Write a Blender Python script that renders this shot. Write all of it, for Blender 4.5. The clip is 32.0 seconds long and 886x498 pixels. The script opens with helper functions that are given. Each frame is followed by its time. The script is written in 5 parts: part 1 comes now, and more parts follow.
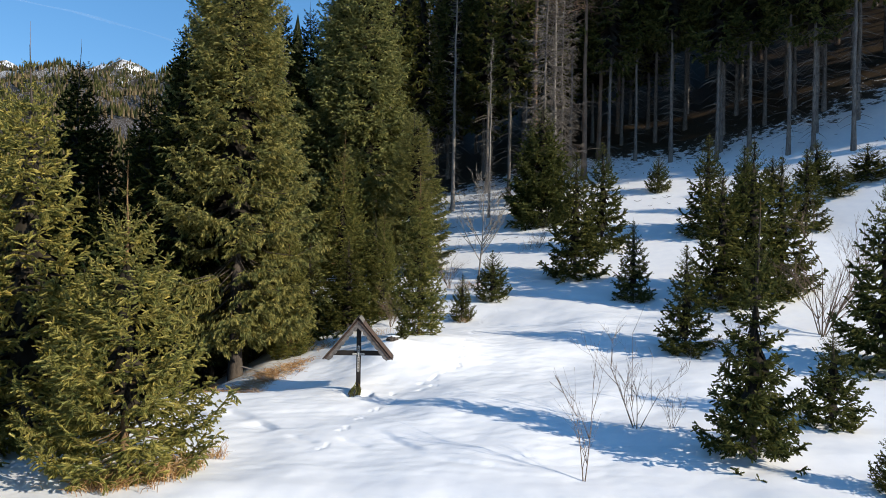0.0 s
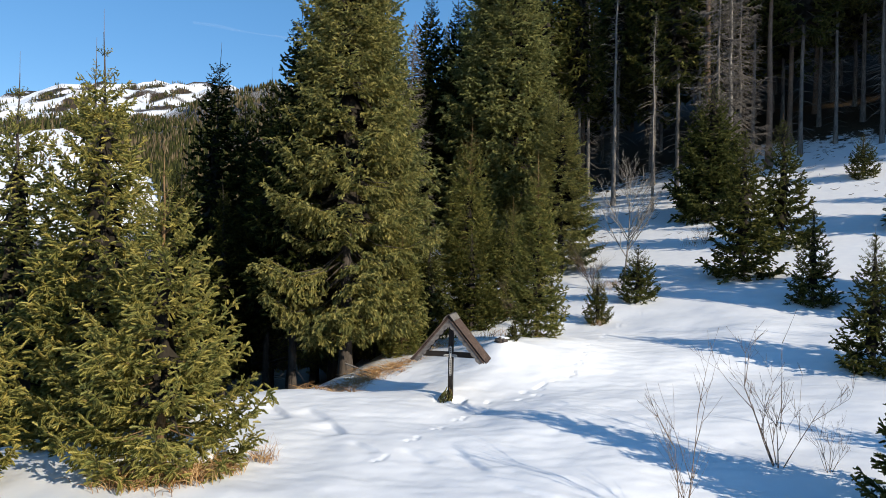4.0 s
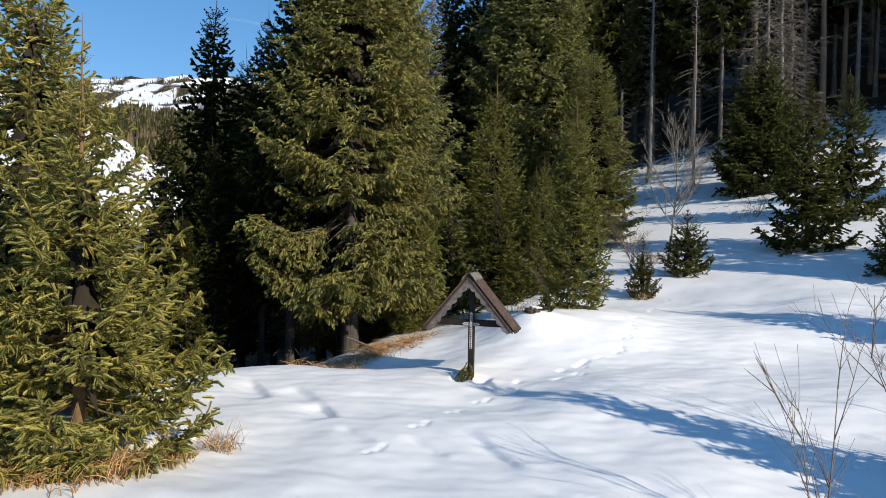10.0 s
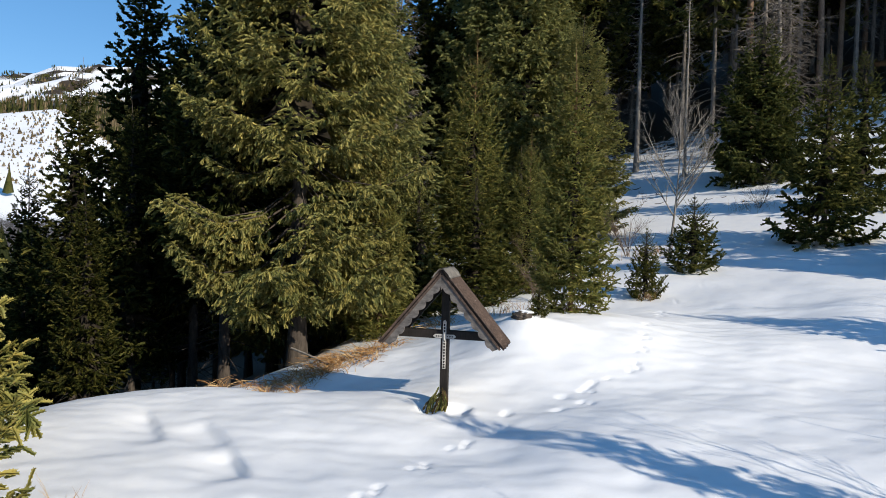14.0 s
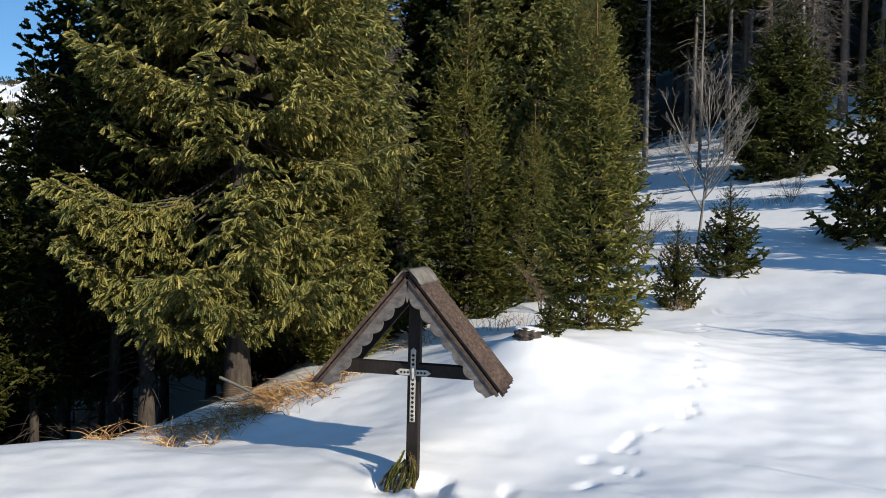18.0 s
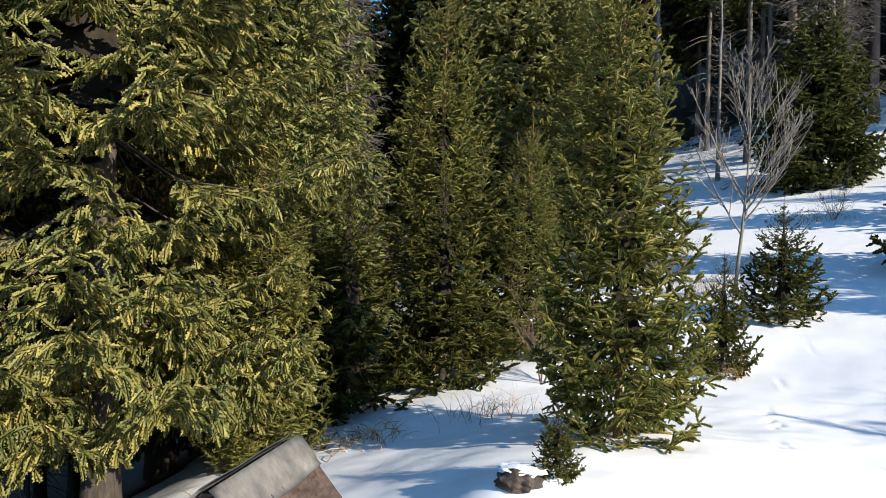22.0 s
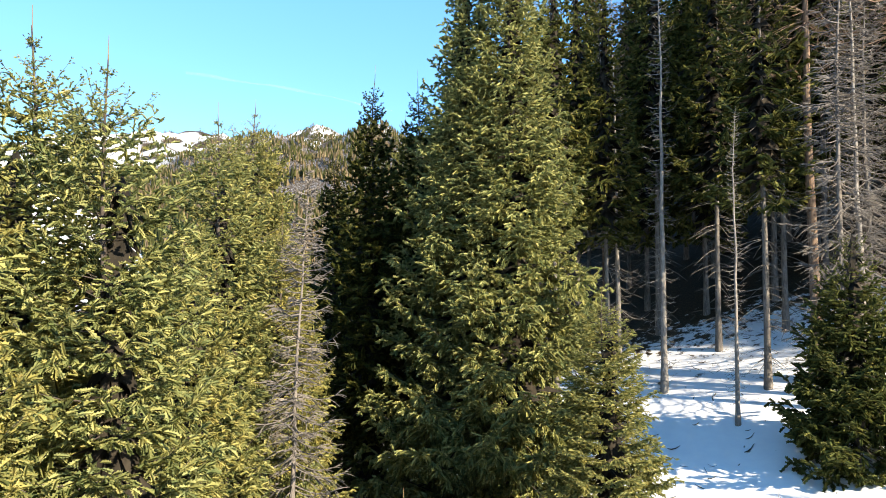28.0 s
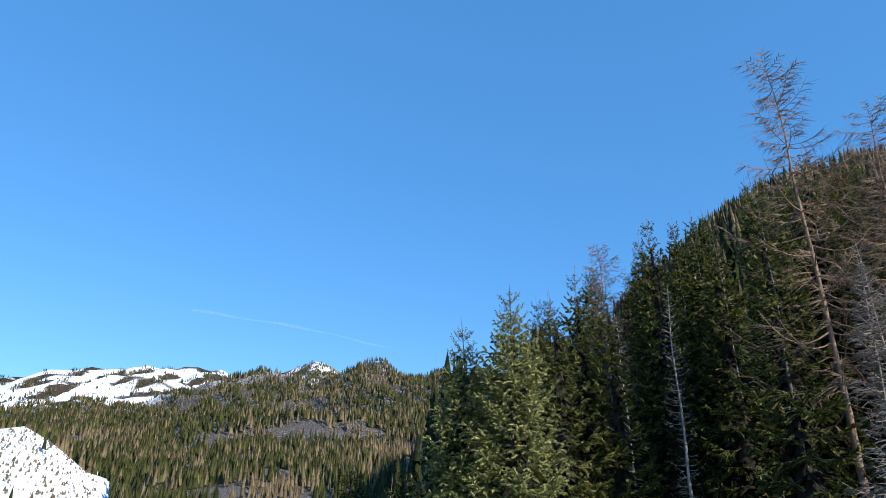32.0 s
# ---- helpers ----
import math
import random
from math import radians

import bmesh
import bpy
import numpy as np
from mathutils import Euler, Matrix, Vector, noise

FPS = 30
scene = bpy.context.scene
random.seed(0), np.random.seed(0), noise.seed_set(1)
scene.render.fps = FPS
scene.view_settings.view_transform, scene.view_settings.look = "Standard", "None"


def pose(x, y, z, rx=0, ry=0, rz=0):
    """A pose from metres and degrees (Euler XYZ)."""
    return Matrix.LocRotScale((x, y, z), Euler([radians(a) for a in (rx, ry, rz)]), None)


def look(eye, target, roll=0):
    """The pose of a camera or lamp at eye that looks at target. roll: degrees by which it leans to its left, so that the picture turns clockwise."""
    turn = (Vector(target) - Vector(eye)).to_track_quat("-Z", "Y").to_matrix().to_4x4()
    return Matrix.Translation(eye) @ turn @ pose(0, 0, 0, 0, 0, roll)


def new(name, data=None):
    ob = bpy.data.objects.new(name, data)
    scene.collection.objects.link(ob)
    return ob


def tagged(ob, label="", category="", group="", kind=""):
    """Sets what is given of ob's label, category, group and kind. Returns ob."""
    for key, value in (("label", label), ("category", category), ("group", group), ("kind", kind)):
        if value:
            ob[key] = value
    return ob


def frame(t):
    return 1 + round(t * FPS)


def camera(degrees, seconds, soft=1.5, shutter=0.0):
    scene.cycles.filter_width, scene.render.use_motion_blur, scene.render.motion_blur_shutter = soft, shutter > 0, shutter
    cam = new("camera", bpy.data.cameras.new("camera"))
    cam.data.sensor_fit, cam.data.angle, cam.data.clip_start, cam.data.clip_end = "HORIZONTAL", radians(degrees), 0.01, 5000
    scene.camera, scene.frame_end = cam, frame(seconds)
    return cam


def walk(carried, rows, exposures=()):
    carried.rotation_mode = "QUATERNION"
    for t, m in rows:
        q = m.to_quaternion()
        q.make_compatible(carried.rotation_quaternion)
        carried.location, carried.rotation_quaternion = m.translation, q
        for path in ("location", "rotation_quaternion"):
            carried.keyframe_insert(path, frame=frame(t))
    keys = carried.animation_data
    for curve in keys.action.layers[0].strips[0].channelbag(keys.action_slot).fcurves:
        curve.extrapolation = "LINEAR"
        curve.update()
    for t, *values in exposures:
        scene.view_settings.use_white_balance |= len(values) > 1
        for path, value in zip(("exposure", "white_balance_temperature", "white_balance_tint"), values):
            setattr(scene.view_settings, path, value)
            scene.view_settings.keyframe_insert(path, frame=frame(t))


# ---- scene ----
cam = camera(67.3, 32.0, soft=0.9)
PATH = [
    (0.0, (-0.514, 0.285, 4.093), (-0.100, 10.276, 4.032), 1.01),
    (0.5, (-0.018, 0.305, 4.096), (0.040, 10.304, 4.022), 0.93),
    (1.0, (0.433, 0.324, 4.098), (0.135, 10.319, 4.012), 0.85),
    (1.5, (0.771, 0.389, 4.045), (0.117, 10.368, 3.969), 0.85),
    (2.0, (1.042, 0.477, 3.993), (0.015, 10.424, 3.910), 0.76),
    (2.5, (1.255, 0.673, 3.956), (-0.135, 10.575, 3.882), 0.78),
    (3.0, (1.424, 1.072, 3.920), (-0.346, 10.914, 3.838), 0.91),
    (3.5, (1.515, 1.750, 3.874), (-0.577, 11.529, 3.800), 0.91),
    (5.5, (1.472, 4.577, 3.487), (-0.998, 14.266, 3.378), 0.89),
    (6.0, (1.383, 4.645, 3.329), (-1.118, 14.327, 3.210), 0.89),
    (6.5, (1.410, 4.453, 3.234), (-1.154, 14.118, 3.123), 1.02),
    (7.0, (1.438, 4.284, 3.140), (-1.174, 13.936, 3.019), 1.05),
    (7.5, (1.353, 4.402, 2.983), (-1.293, 14.045, 2.859), 1.04),
    (8.0, (1.267, 4.543, 2.917), (-1.378, 14.186, 2.789), 0.93),
    (8.5, (1.204, 4.751, 2.850), (-1.441, 14.395, 2.720), 0.93),
    (9.0, (1.096, 5.050, 2.806), (-1.548, 14.694, 2.672), 0.92),
    (9.5, (1.011, 5.312, 2.808), (-1.621, 14.958, 2.643), 0.97),
    (10.0, (0.904, 5.641, 2.788), (-1.732, 15.286, 2.608), 1.03),
    (10.5, (0.820, 5.993, 2.790), (-1.821, 15.636, 2.595), 1.09),
    (11.0, (0.713, 6.390, 2.769), (-1.916, 16.036, 2.560), 1.14),
    (11.5, (0.601, 6.778, 2.741), (-2.028, 16.424, 2.529), 1.26),
    (12.0, (0.489, 7.188, 2.714), (-2.107, 16.842, 2.480), 1.38),
    (12.5, (0.399, 7.598, 2.686), (-2.163, 17.262, 2.449), 1.50),
    (13.0, (0.287, 8.009, 2.659), (-2.191, 17.694, 2.417), 1.62),
    (13.5, (0.234, 8.451, 2.643), (-2.123, 18.166, 2.394), 1.55),
    (14.0, (0.180, 8.871, 2.628), (-2.088, 18.607, 2.371), 1.47),
    (14.5, (0.104, 9.314, 2.635), (-2.144, 19.054, 2.354), 1.40),
    (16.5, (-0.136, 10.933, 2.503), (-2.362, 20.680, 2.279), 1.36),
    (17.0, (-0.195, 11.361, 2.470), (-2.425, 21.107, 2.278), 1.32),
    (17.5, (-0.244, 11.795, 2.441), (-2.488, 21.538, 2.242), 1.28),
    (18.0, (-0.293, 12.252, 2.411), (-2.535, 21.996, 2.224), 1.25),
    (18.5, (-0.342, 12.732, 2.382), (-2.598, 22.472, 2.205), 1.21),
    (19.0, (-0.368, 13.211, 2.353), (-2.621, 22.953, 2.187), 1.17),
    (19.5, (-0.406, 13.681, 2.361), (-2.665, 23.421, 2.173), 1.26),
    (20.0, (-0.443, 14.152, 2.391), (-2.692, 23.894, 2.198), 1.16),
    (20.5, (-0.480, 14.622, 2.490), (-2.718, 24.366, 2.292), 1.15),
    (21.0, (-0.518, 15.104, 2.613), (-2.763, 24.847, 2.458), 1.18),
    (21.5, (-0.578, 15.541, 2.782), (-2.814, 25.287, 2.652), 1.11),
    (22.0, (-0.606, 16.009, 3.037), (-2.855, 25.753, 2.945), 1.00),
    (22.5, (-0.657, 16.455, 3.338), (-2.901, 26.200, 3.283), 0.89),
    (23.0, (-0.685, 16.901, 3.683), (-2.942, 26.643, 3.649), 0.68),
    (23.5, (-0.727, 17.224, 4.150), (-2.979, 26.967, 4.060), 0.56),
    (24.0, (-0.769, 17.524, 4.774), (-2.999, 27.271, 4.611), 0.44),
    (24.5, (-0.811, 17.779, 5.467), (-3.036, 27.527, 5.266), 0.32),
    (25.0, (-0.854, 18.012, 6.227), (-3.072, 27.759, 5.988), 0.30),
    (25.5, (-0.873, 18.199, 7.033), (-3.104, 27.944, 6.808), 0.49),
    (27.5, (-0.745, 19.487, 11.059), (-2.979, 29.234, 11.035), 0.07),
    (28.0, (-0.863, 19.651, 11.903), (-3.069, 29.389, 12.467), 0.06),
    (28.5, (-0.956, 19.801, 12.693), (-3.125, 29.489, 13.896), 0.15),
    (29.0, (-1.011, 19.988, 13.427), (-3.161, 29.578, 15.275), 0.19),
    (29.5, (-1.077, 20.165, 14.135), (-3.200, 29.620, 16.602), 0.33),
    (30.0, (-1.156, 20.394, 14.862), (-3.245, 29.682, 17.923), 0.38),
    (30.5, (-1.156, 20.760, 15.598), (-3.208, 29.844, 19.241), 0.49),
    (31.0, (-1.173, 21.199, 16.327), (-3.207, 30.161, 20.267), 0.50),
    (31.5, (-1.209, 21.722, 17.054), (-3.240, 30.673, 21.024), 0.50),
    (32.0, (-1.246, 22.280, 17.801), (-3.278, 31.232, 21.768), 0.49),
]
walk(cam, [(t, look(eye, target, roll)) for t, eye, target, roll in PATH],
     [(0.0, 0.34, 6850, 10), (3.5, 0.29, 6850, 10), (6.0, 0.24, 6850, 10), (17.0, 0.2, 6850, 10), (20.0, 0.26, 6850, 10), (21.0, 0.38, 6850, 10), (22.0, 0.72, 6800, 10), (23.0, 1.15, 6700, 10), (24.0, 1.45, 6900, 10), (25.5, 1.6, 7150, 10), (27.0, 1.68, 7300, 10), (28.0, 1.62, 7500, 10), (29.0, 1.26, 6800, 10),
      (30.0, 0.95, 6500, 10), (31.0, 0.75, 6300, 10), (32.0, 0.7, 6200, 10)])

# ---- world, sun and exposure ----
SUN_DIR = Vector((0.86, -0.50, 0.44)).normalized()
world = bpy.data.worlds.new("winter_sky")
scene.world = world
world.use_nodes = True
wn = world.node_tree.nodes
wl = world.node_tree.links
sky = wn.new("ShaderNodeTexSky")
sky.sky_type = "NISHITA"
sky.sun_disc = False
sky.sun_elevation = math.asin(SUN_DIR.z)
sky.sun_rotation = math.atan2(SUN_DIR.x, SUN_DIR.y)
sky.altitude = 1400
sky.air_density = 1.0
sky.dust_density = 0.3
sky.ozone_density = 2.5
wn["Background"].inputs["Strength"].default_value = 0.15
tone = wn.new("ShaderNodeHueSaturation")
tone.inputs["Saturation"].default_value = 1.18
wl.new(sky.outputs["Color"], tone.inputs["Color"])
even = wn.new("ShaderNodeMix")
even.data_type = "RGBA"
even.inputs["Factor"].default_value = 0.45
even.inputs["B"].default_value = (0.42, 1.68, 3.75, 1)
wl.new(tone.outputs["Color"], even.inputs["A"])
wl.new(even.outputs["Result"], wn["Background"].inputs["Color"])
sun_data = bpy.data.lights.new("sun", "SUN")
sun_data.energy = 5.0
sun_data.angle = radians(0.53)
sun_data.color = (1.0, 0.92, 0.78)
sun = new("sun", sun_data)
sun.matrix_world = look(SUN_DIR * 100, (0, 0, 0))

# ---- materials ----


def material(name, rough=0.7, spec=0.3):
    m = bpy.data.materials.new(name)
    m.use_nodes = True
    b = m.node_tree.nodes["Principled BSDF"]
    b.inputs["Roughness"].default_value = rough
    b.inputs["Specular IOR Level"].default_value = spec
    return m, m.node_tree.nodes, m.node_tree.links, b


def coords(n, l, scale=(1, 1, 1)):
    tc = n.new("ShaderNodeTexCoord")
    mp = n.new("ShaderNodeMapping")
    mp.inputs["Scale"].default_value = scale
    l.new(tc.outputs["Object"], mp.inputs["Vector"])
    return mp.outputs["Vector"]


def noise_tex(n, l, vec, scale, detail=4.0, rough=0.55):
    t = n.new("ShaderNodeTexNoise")
    t.inputs["Scale"].default_value = scale
    t.inputs["Detail"].default_value = detail
    t.inputs["Roughness"].default_value = rough
    l.new(vec, t.inputs["Vector"])
    return t.outputs["Fac"]


def ramp(n, l, fac, stops):
    r = n.new("ShaderNodeValToRGB")
    while len(r.color_ramp.elements) < len(stops):
        r.color_ramp.elements.new(0.5)
    for e, (p, c) in zip(r.color_ramp.elements, stops):
        e.position = p
        e.color = (*c, 1)
    l.new(fac, r.inputs["Fac"])
    return r.outputs["Color"]


def mix(n, l, fac, a, b, mode="MIX"):
    x = n.new("ShaderNodeMix")
    x.data_type = "RGBA"
    x.blend_type = mode
    for sock, v in ((x.inputs["Factor"], fac), (x.inputs["A"], a), (x.inputs["B"], b)):
        if hasattr(v, "node"):
            l.new(v, sock)
        elif isinstance(v, tuple):
            sock.default_value = (*v, 1)
        else:
            sock.default_value = v
    return x.outputs["Result"]


def bump(n, l, b, height, strength, distance):
    x = n.new("ShaderNodeBump")
    x.inputs["Strength"].default_value = strength
    x.inputs["Distance"].default_value = distance
    l.new(height, x.inputs["Height"])
    l.new(x.outputs["Normal"], b.inputs["Normal"])


def random_id(n):
    return n.new("ShaderNodeObjectInfo").outputs["Random"]


def needle_material(name, dark, mid, light):
    """Needle foliage: every tuft has its own tone, every tree its own tint."""
    m, n, l, b = material(name, 0.6, 0.08)
    geo = n.new("ShaderNodeNewGeometry")
    tone = ramp(n, l, geo.outputs["Random Per Island"], [(0.0, dark), (0.55, mid), (1.0, light)])
    # clump shading put into the colour: noise darkens and lightens patches of the crown
    patch = ramp(n, l, noise_tex(n, l, coords(n, l), 4.2, 3), [(0.38, (0.58, 0.68, 0.66)), (0.62, (1.2, 1.13, 0.98))])
    tint = ramp(n, l, random_id(n), [(0.0, (0.94, 0.99, 0.97)), (1.0, (1.08, 1.02, 0.86))])
    col = mix(n, l, 1.0, mix(n, l, 1.0, tone, patch, "MULTIPLY"), tint, "MULTIPLY")
    l.new(col, b.inputs["Base Color"])
    tr = n.new("ShaderNodeBsdfTranslucent")
    l.new(col, tr.inputs["Color"])
    ms = n.new("ShaderNodeMixShader")
    ms.inputs["Fac"].default_value = 0.46
    l.new(b.outputs["BSDF"], ms.inputs[1])
    l.new(tr.outputs["BSDF"], ms.inputs[2])
    l.new(ms.outputs["Shader"], n["Material Output"].inputs["Surface"])
    return m


def bark_material(name, dark, light, scale=14.0):
    m, n, l, b = material(name, 0.9, 0.15)
    v = coords(n, l, (1, 1, 0.22))
    f = noise_tex(n, l, v, scale, 6, 0.7)
    big = noise_tex(n, l, coords(n, l, (1, 1, 0.5)), 1.1, 3)
    c = mix(n, l, 1.0, ramp(n, l, f, [(0.3, dark), (0.7, light)]), ramp(n, l, big, [(0.3, (0.65, 0.65, 0.68)), (0.7, (1.15, 1.1, 1.05))]), "MULTIPLY")
    l.new(c, b.inputs["Base Color"])
    bump(n, l, b, f, 0.6, 0.02)
    return m


# one needle green in copies: this one is lightened for full sun
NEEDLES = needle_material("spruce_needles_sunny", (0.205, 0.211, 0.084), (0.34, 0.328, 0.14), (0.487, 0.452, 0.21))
# yellower tones, with the strong sun on the left spruces put in
NEEDLES_YELLOW_LIT = needle_material("spruce_needles_yellow_lit", (0.24, 0.236, 0.08), (0.385, 0.36, 0.135), (0.53, 0.478, 0.2))
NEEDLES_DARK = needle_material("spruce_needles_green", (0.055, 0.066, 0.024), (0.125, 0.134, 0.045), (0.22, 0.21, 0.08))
# near-black copy: the gully's shade is put into the needle colour
NEEDLES_SHADED = needle_material("spruce_needles_shaded", (0.02, 0.027, 0.009), (0.06, 0.067, 0.02), (0.15, 0.14, 0.045))
NEEDLES_MID = needle_material("spruce_needles_olive", (0.13, 0.145, 0.05), (0.26, 0.26, 0.092), (0.43, 0.4, 0.16))
NEEDLES_DRY = needle_material("larch_twigs_brown", (0.13, 0.085, 0.05), (0.21, 0.145, 0.09), (0.3, 0.21, 0.13))
BARK = bark_material("spruce_bark", (0.03, 0.025, 0.022), (0.11, 0.095, 0.082))
BARK_PALE = bark_material("weathered_bark", (0.12, 0.11, 0.1), (0.36, 0.34, 0.31))
BARK_GREY = bark_material("grey_spruce_bark", (0.07, 0.064, 0.058), (0.27, 0.25, 0.225))
# shade seen through crown gaps is put into this colour
INNER = bark_material("dark_crown_filler", (0.012, 0.011, 0.009), (0.045, 0.038, 0.028), 5)
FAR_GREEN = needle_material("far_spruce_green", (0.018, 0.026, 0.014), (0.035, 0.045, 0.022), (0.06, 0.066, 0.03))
# lightened copy of the far green: sun on the mountainside put into the colour
FAR_LIT = needle_material("mountainside_spruce_lit", (0.034, 0.042, 0.019), (0.075, 0.083, 0.034), (0.135, 0.13, 0.055))
FAR_DRY = needle_material("far_larch_brown", (0.14, 0.1, 0.07), (0.24, 0.18, 0.125), (0.34, 0.265, 0.19))
DRYBARK = bark_material("dead_grey_bark", (0.07, 0.064, 0.058), (0.25, 0.228, 0.205))
TWIG = bark_material("bare_twig_bark", (0.09, 0.065, 0.05), (0.24, 0.18, 0.14), 30)
LARCH_BARK = bark_material("larch_twig_bark", (0.1, 0.07, 0.05), (0.3, 0.212, 0.155), 20)
LEADER = bark_material("young_shoot_bark", (0.12, 0.075, 0.035), (0.26, 0.17, 0.09), 30)


def ground_material():
    m, n, l, b = material("snow_and_forest_floor", 0.6, 0.2)
    v = coords(n, l)
    fine = noise_tex(n, l, v, 60, 3, 0.7)
    soft = noise_tex(n, l, v, 2.2, 4, 0.5)
    snow = ramp(n, l, soft, [(0.3, (0.77, 0.79, 0.83)), (0.7, (0.83, 0.842, 0.863))])
    litter_f = noise_tex(n, l, v, 9, 6, 0.7)
    litter = ramp(n, l, litter_f, [(0.3, (0.02, 0.015, 0.01)), (0.55, (0.06, 0.042, 0.026)), (0.75, (0.13, 0.09, 0.05))])
    at = n.new("ShaderNodeAttribute")
    at.attribute_name = "snow_cover"
    edge = n.new("ShaderNodeMath")
    edge.operation = "MULTIPLY_ADD"
    l.new(noise_tex(n, l, v, 1.6, 6, 0.65), edge.inputs[0])
    edge.inputs[1].default_value = 0.9
    edge.inputs[2].default_value = -0.45
    add = n.new("ShaderNodeMath")
    l.new(at.outputs["Fac"], add.inputs[0])
    l.new(edge.outputs["Value"], add.inputs[1])
    cover = ramp(n, l, add.outputs["Value"], [(0.46, (0, 0, 0)), (0.54, (1, 1, 1))])
    l.new(mix(n, l, cover, litter, snow), b.inputs["Base Color"])
    s = n.new("ShaderNodeMath")
    s.operation = "MULTIPLY_ADD"
    l.new(fine, s.inputs[0])
    s.inputs[1].default_value = 0.25
    l.new(soft, s.inputs[2])
    bump(n, l, b, s.outputs["Value"], 0.35, 0.04)
    return m


GROUND = ground_material()

# ---- the lie of the land ----
RIM_Y = (0, 12, 16, 18.8, 20.5, 22.8, 27, 34, 45, 60, 90, 150)
RIM_X = (-10.5, -10.5, -9.8, -8.4, -6.4, -5.4, -5.0, -5.8, -8, -11, -15, -26)

# elevation in degrees, by bearing to the west of north, of the snowy ridge, the wooded one before it and the felled hill
RIDGE_B, RIDGE_E = (0, 18, 21.5, 23.6, 25.5, 30, 33.5, 36, 40, 43, 44.6, 46.8, 50, 60), (11, 12, 12.9, 13.7, 12.6, 12.2, 12.5, 12.3, 11.7, 11.3, 10.9, 10.1, 9.9, 9)
WOODED_B, WOODED_E = (0, 12, 15, 19.3, 22, 24, 27, 29.6, 33, 37, 42, 48, 60), (13.6, 13.2, 13.3, 13.6, 12.7, 12.5, 12.6, 12.0, 11.0, 9.6, 8.4, 7.6, 7)
HILL_B, HILL_E = (30, 34, 37, 38.7, 41, 42.8, 44, 48, 54, 62), (0, 1.8, 4.2, 5.5, 7.3, 8.0, 7.8, 6.6, 6.2, 5.5)


def waves(x, y, seed, size, octaves=3):
    """Smooth noise from a few crossed sine waves, about -1 to 1."""
    rng = np.random.RandomState(seed)
    z = np.zeros_like(x)
    amp, total = 1.0, 0.0
    for o in range(octaves):
        for k in range(4):
            a = rng.uniform(0, 2 * math.pi)
            f = 2 * math.pi / size * rng.uniform(0.7, 1.4)
            z = z + amp * np.sin(f * (x * math.cos(a) + y * math.sin(a)) + rng.uniform(0, 6.28) + 1.3 * np.sin(0.6 * f * (y * math.cos(a) - x * math.sin(a))))
        total += amp * 2.2
        amp *= 0.5
        size *= 0.47
    return z / total


def step(a, b, v):
    t = np.clip((v - a) / (b - a), 0, 1)
    return t * t * (3 - 2 * t)


def felled_hill(b, d):
    """The bare snowy hill across the valley."""
    top = 600 * np.tan(np.radians(np.interp(b, HILL_B, HILL_E))) + 6
    return top * np.interp(d, (300, 420, 600, 680, 900), (0.0, 0.42, 1.0, 0.98, 0.2)) - 25 * (d < 300)


def wooded_land(b, d):
    """Valley, wooded ridge and the snowy ridge behind it, furrowed by gullies."""
    valley = np.interp(d, (0, 150, 300, 420), (-25, -25, 2, 18))
    far_top = 2400 * np.tan(np.radians(np.interp(b, RIDGE_B, RIDGE_E)))
    near_top = 1500 * np.tan(np.radians(np.interp(b, WOODED_B, WOODED_E)))
    rough_ = waves(b * 40, d, 5, 420)
    gully = np.abs(waves(b * 40 + 0.35 * d, d * 0.22, 9, 150))
    a = far_top * np.interp(d, (150, 420, 1000, 1700, 2400, 3600), (-0.06, 0.03, 0.25, 0.56, 1.0, 0.5)) + step(900, 1700, d) * (8 * rough_ + 12 - 34 * gully)
    c = near_top * np.interp(d, (150, 420, 800, 1200, 1500, 1900, 2600), (-0.08, 0.05, 0.3, 0.68, 1.0, 0.75, 0.3)) + step(500, 1100, d) * (8 * waves(b * 30, d, 15, 260) + 8 - 22 * np.abs(waves(b * 30 - 0.3 * d, d * 0.3, 16, 190)))
    return np.maximum(valley, np.maximum(a, c))


def land(x, y):
    """Height of the ground without the small relief of the snow."""
    x, y = np.asarray(x, float), np.asarray(y, float)
    v = np.clip(y - 18.6, -12, 36)
    xc = np.clip(x, -12, 60)
    z = 0.1 + 0.03 * xc + 0.0643 * v + 0.0032 * v * v + 0.0058 * xc * v
    z = z + 0.34 * np.clip(y - 54.6, 0, 420) + 0.22 * np.clip(x - 22, 0, 300)
    s = np.interp(y, RIM_Y, RIM_X) - x
    z = z - 0.5 * np.where(s > 8, s, 0.9 * np.log1p(np.exp(np.clip(s, -30, 8) / 0.9)))
    d = np.hypot(x, y)
    b = np.degrees(np.arctan2(-x, np.maximum(y, 1e-3)))
    far = np.maximum(wooded_land(b, d), felled_hill(b, d))
    far = far + step(300, 900, d) * 7 * waves(x, y, 6, 200)
    z = z + step(10, 17, -b) * 9 * step(220, 430, d) * (1 + 0.12 * waves(x, y, 14, 90))
    z = z + step(0, 14, -b) * 0.1 * np.clip(y - 54.6, 0, 420) + step(4, 14, -b) * 5 * step(90, 200, d) * waves(x, y, 8, 60)
    edge_ = np.interp(d, (150, 420), (11, 2))
    left = step(edge_, edge_ + 6, b) * step(55, 150, d)
    left = np.where(y < 0, step(30, 200, -x), left)
    return z * (1 - left) + far * left


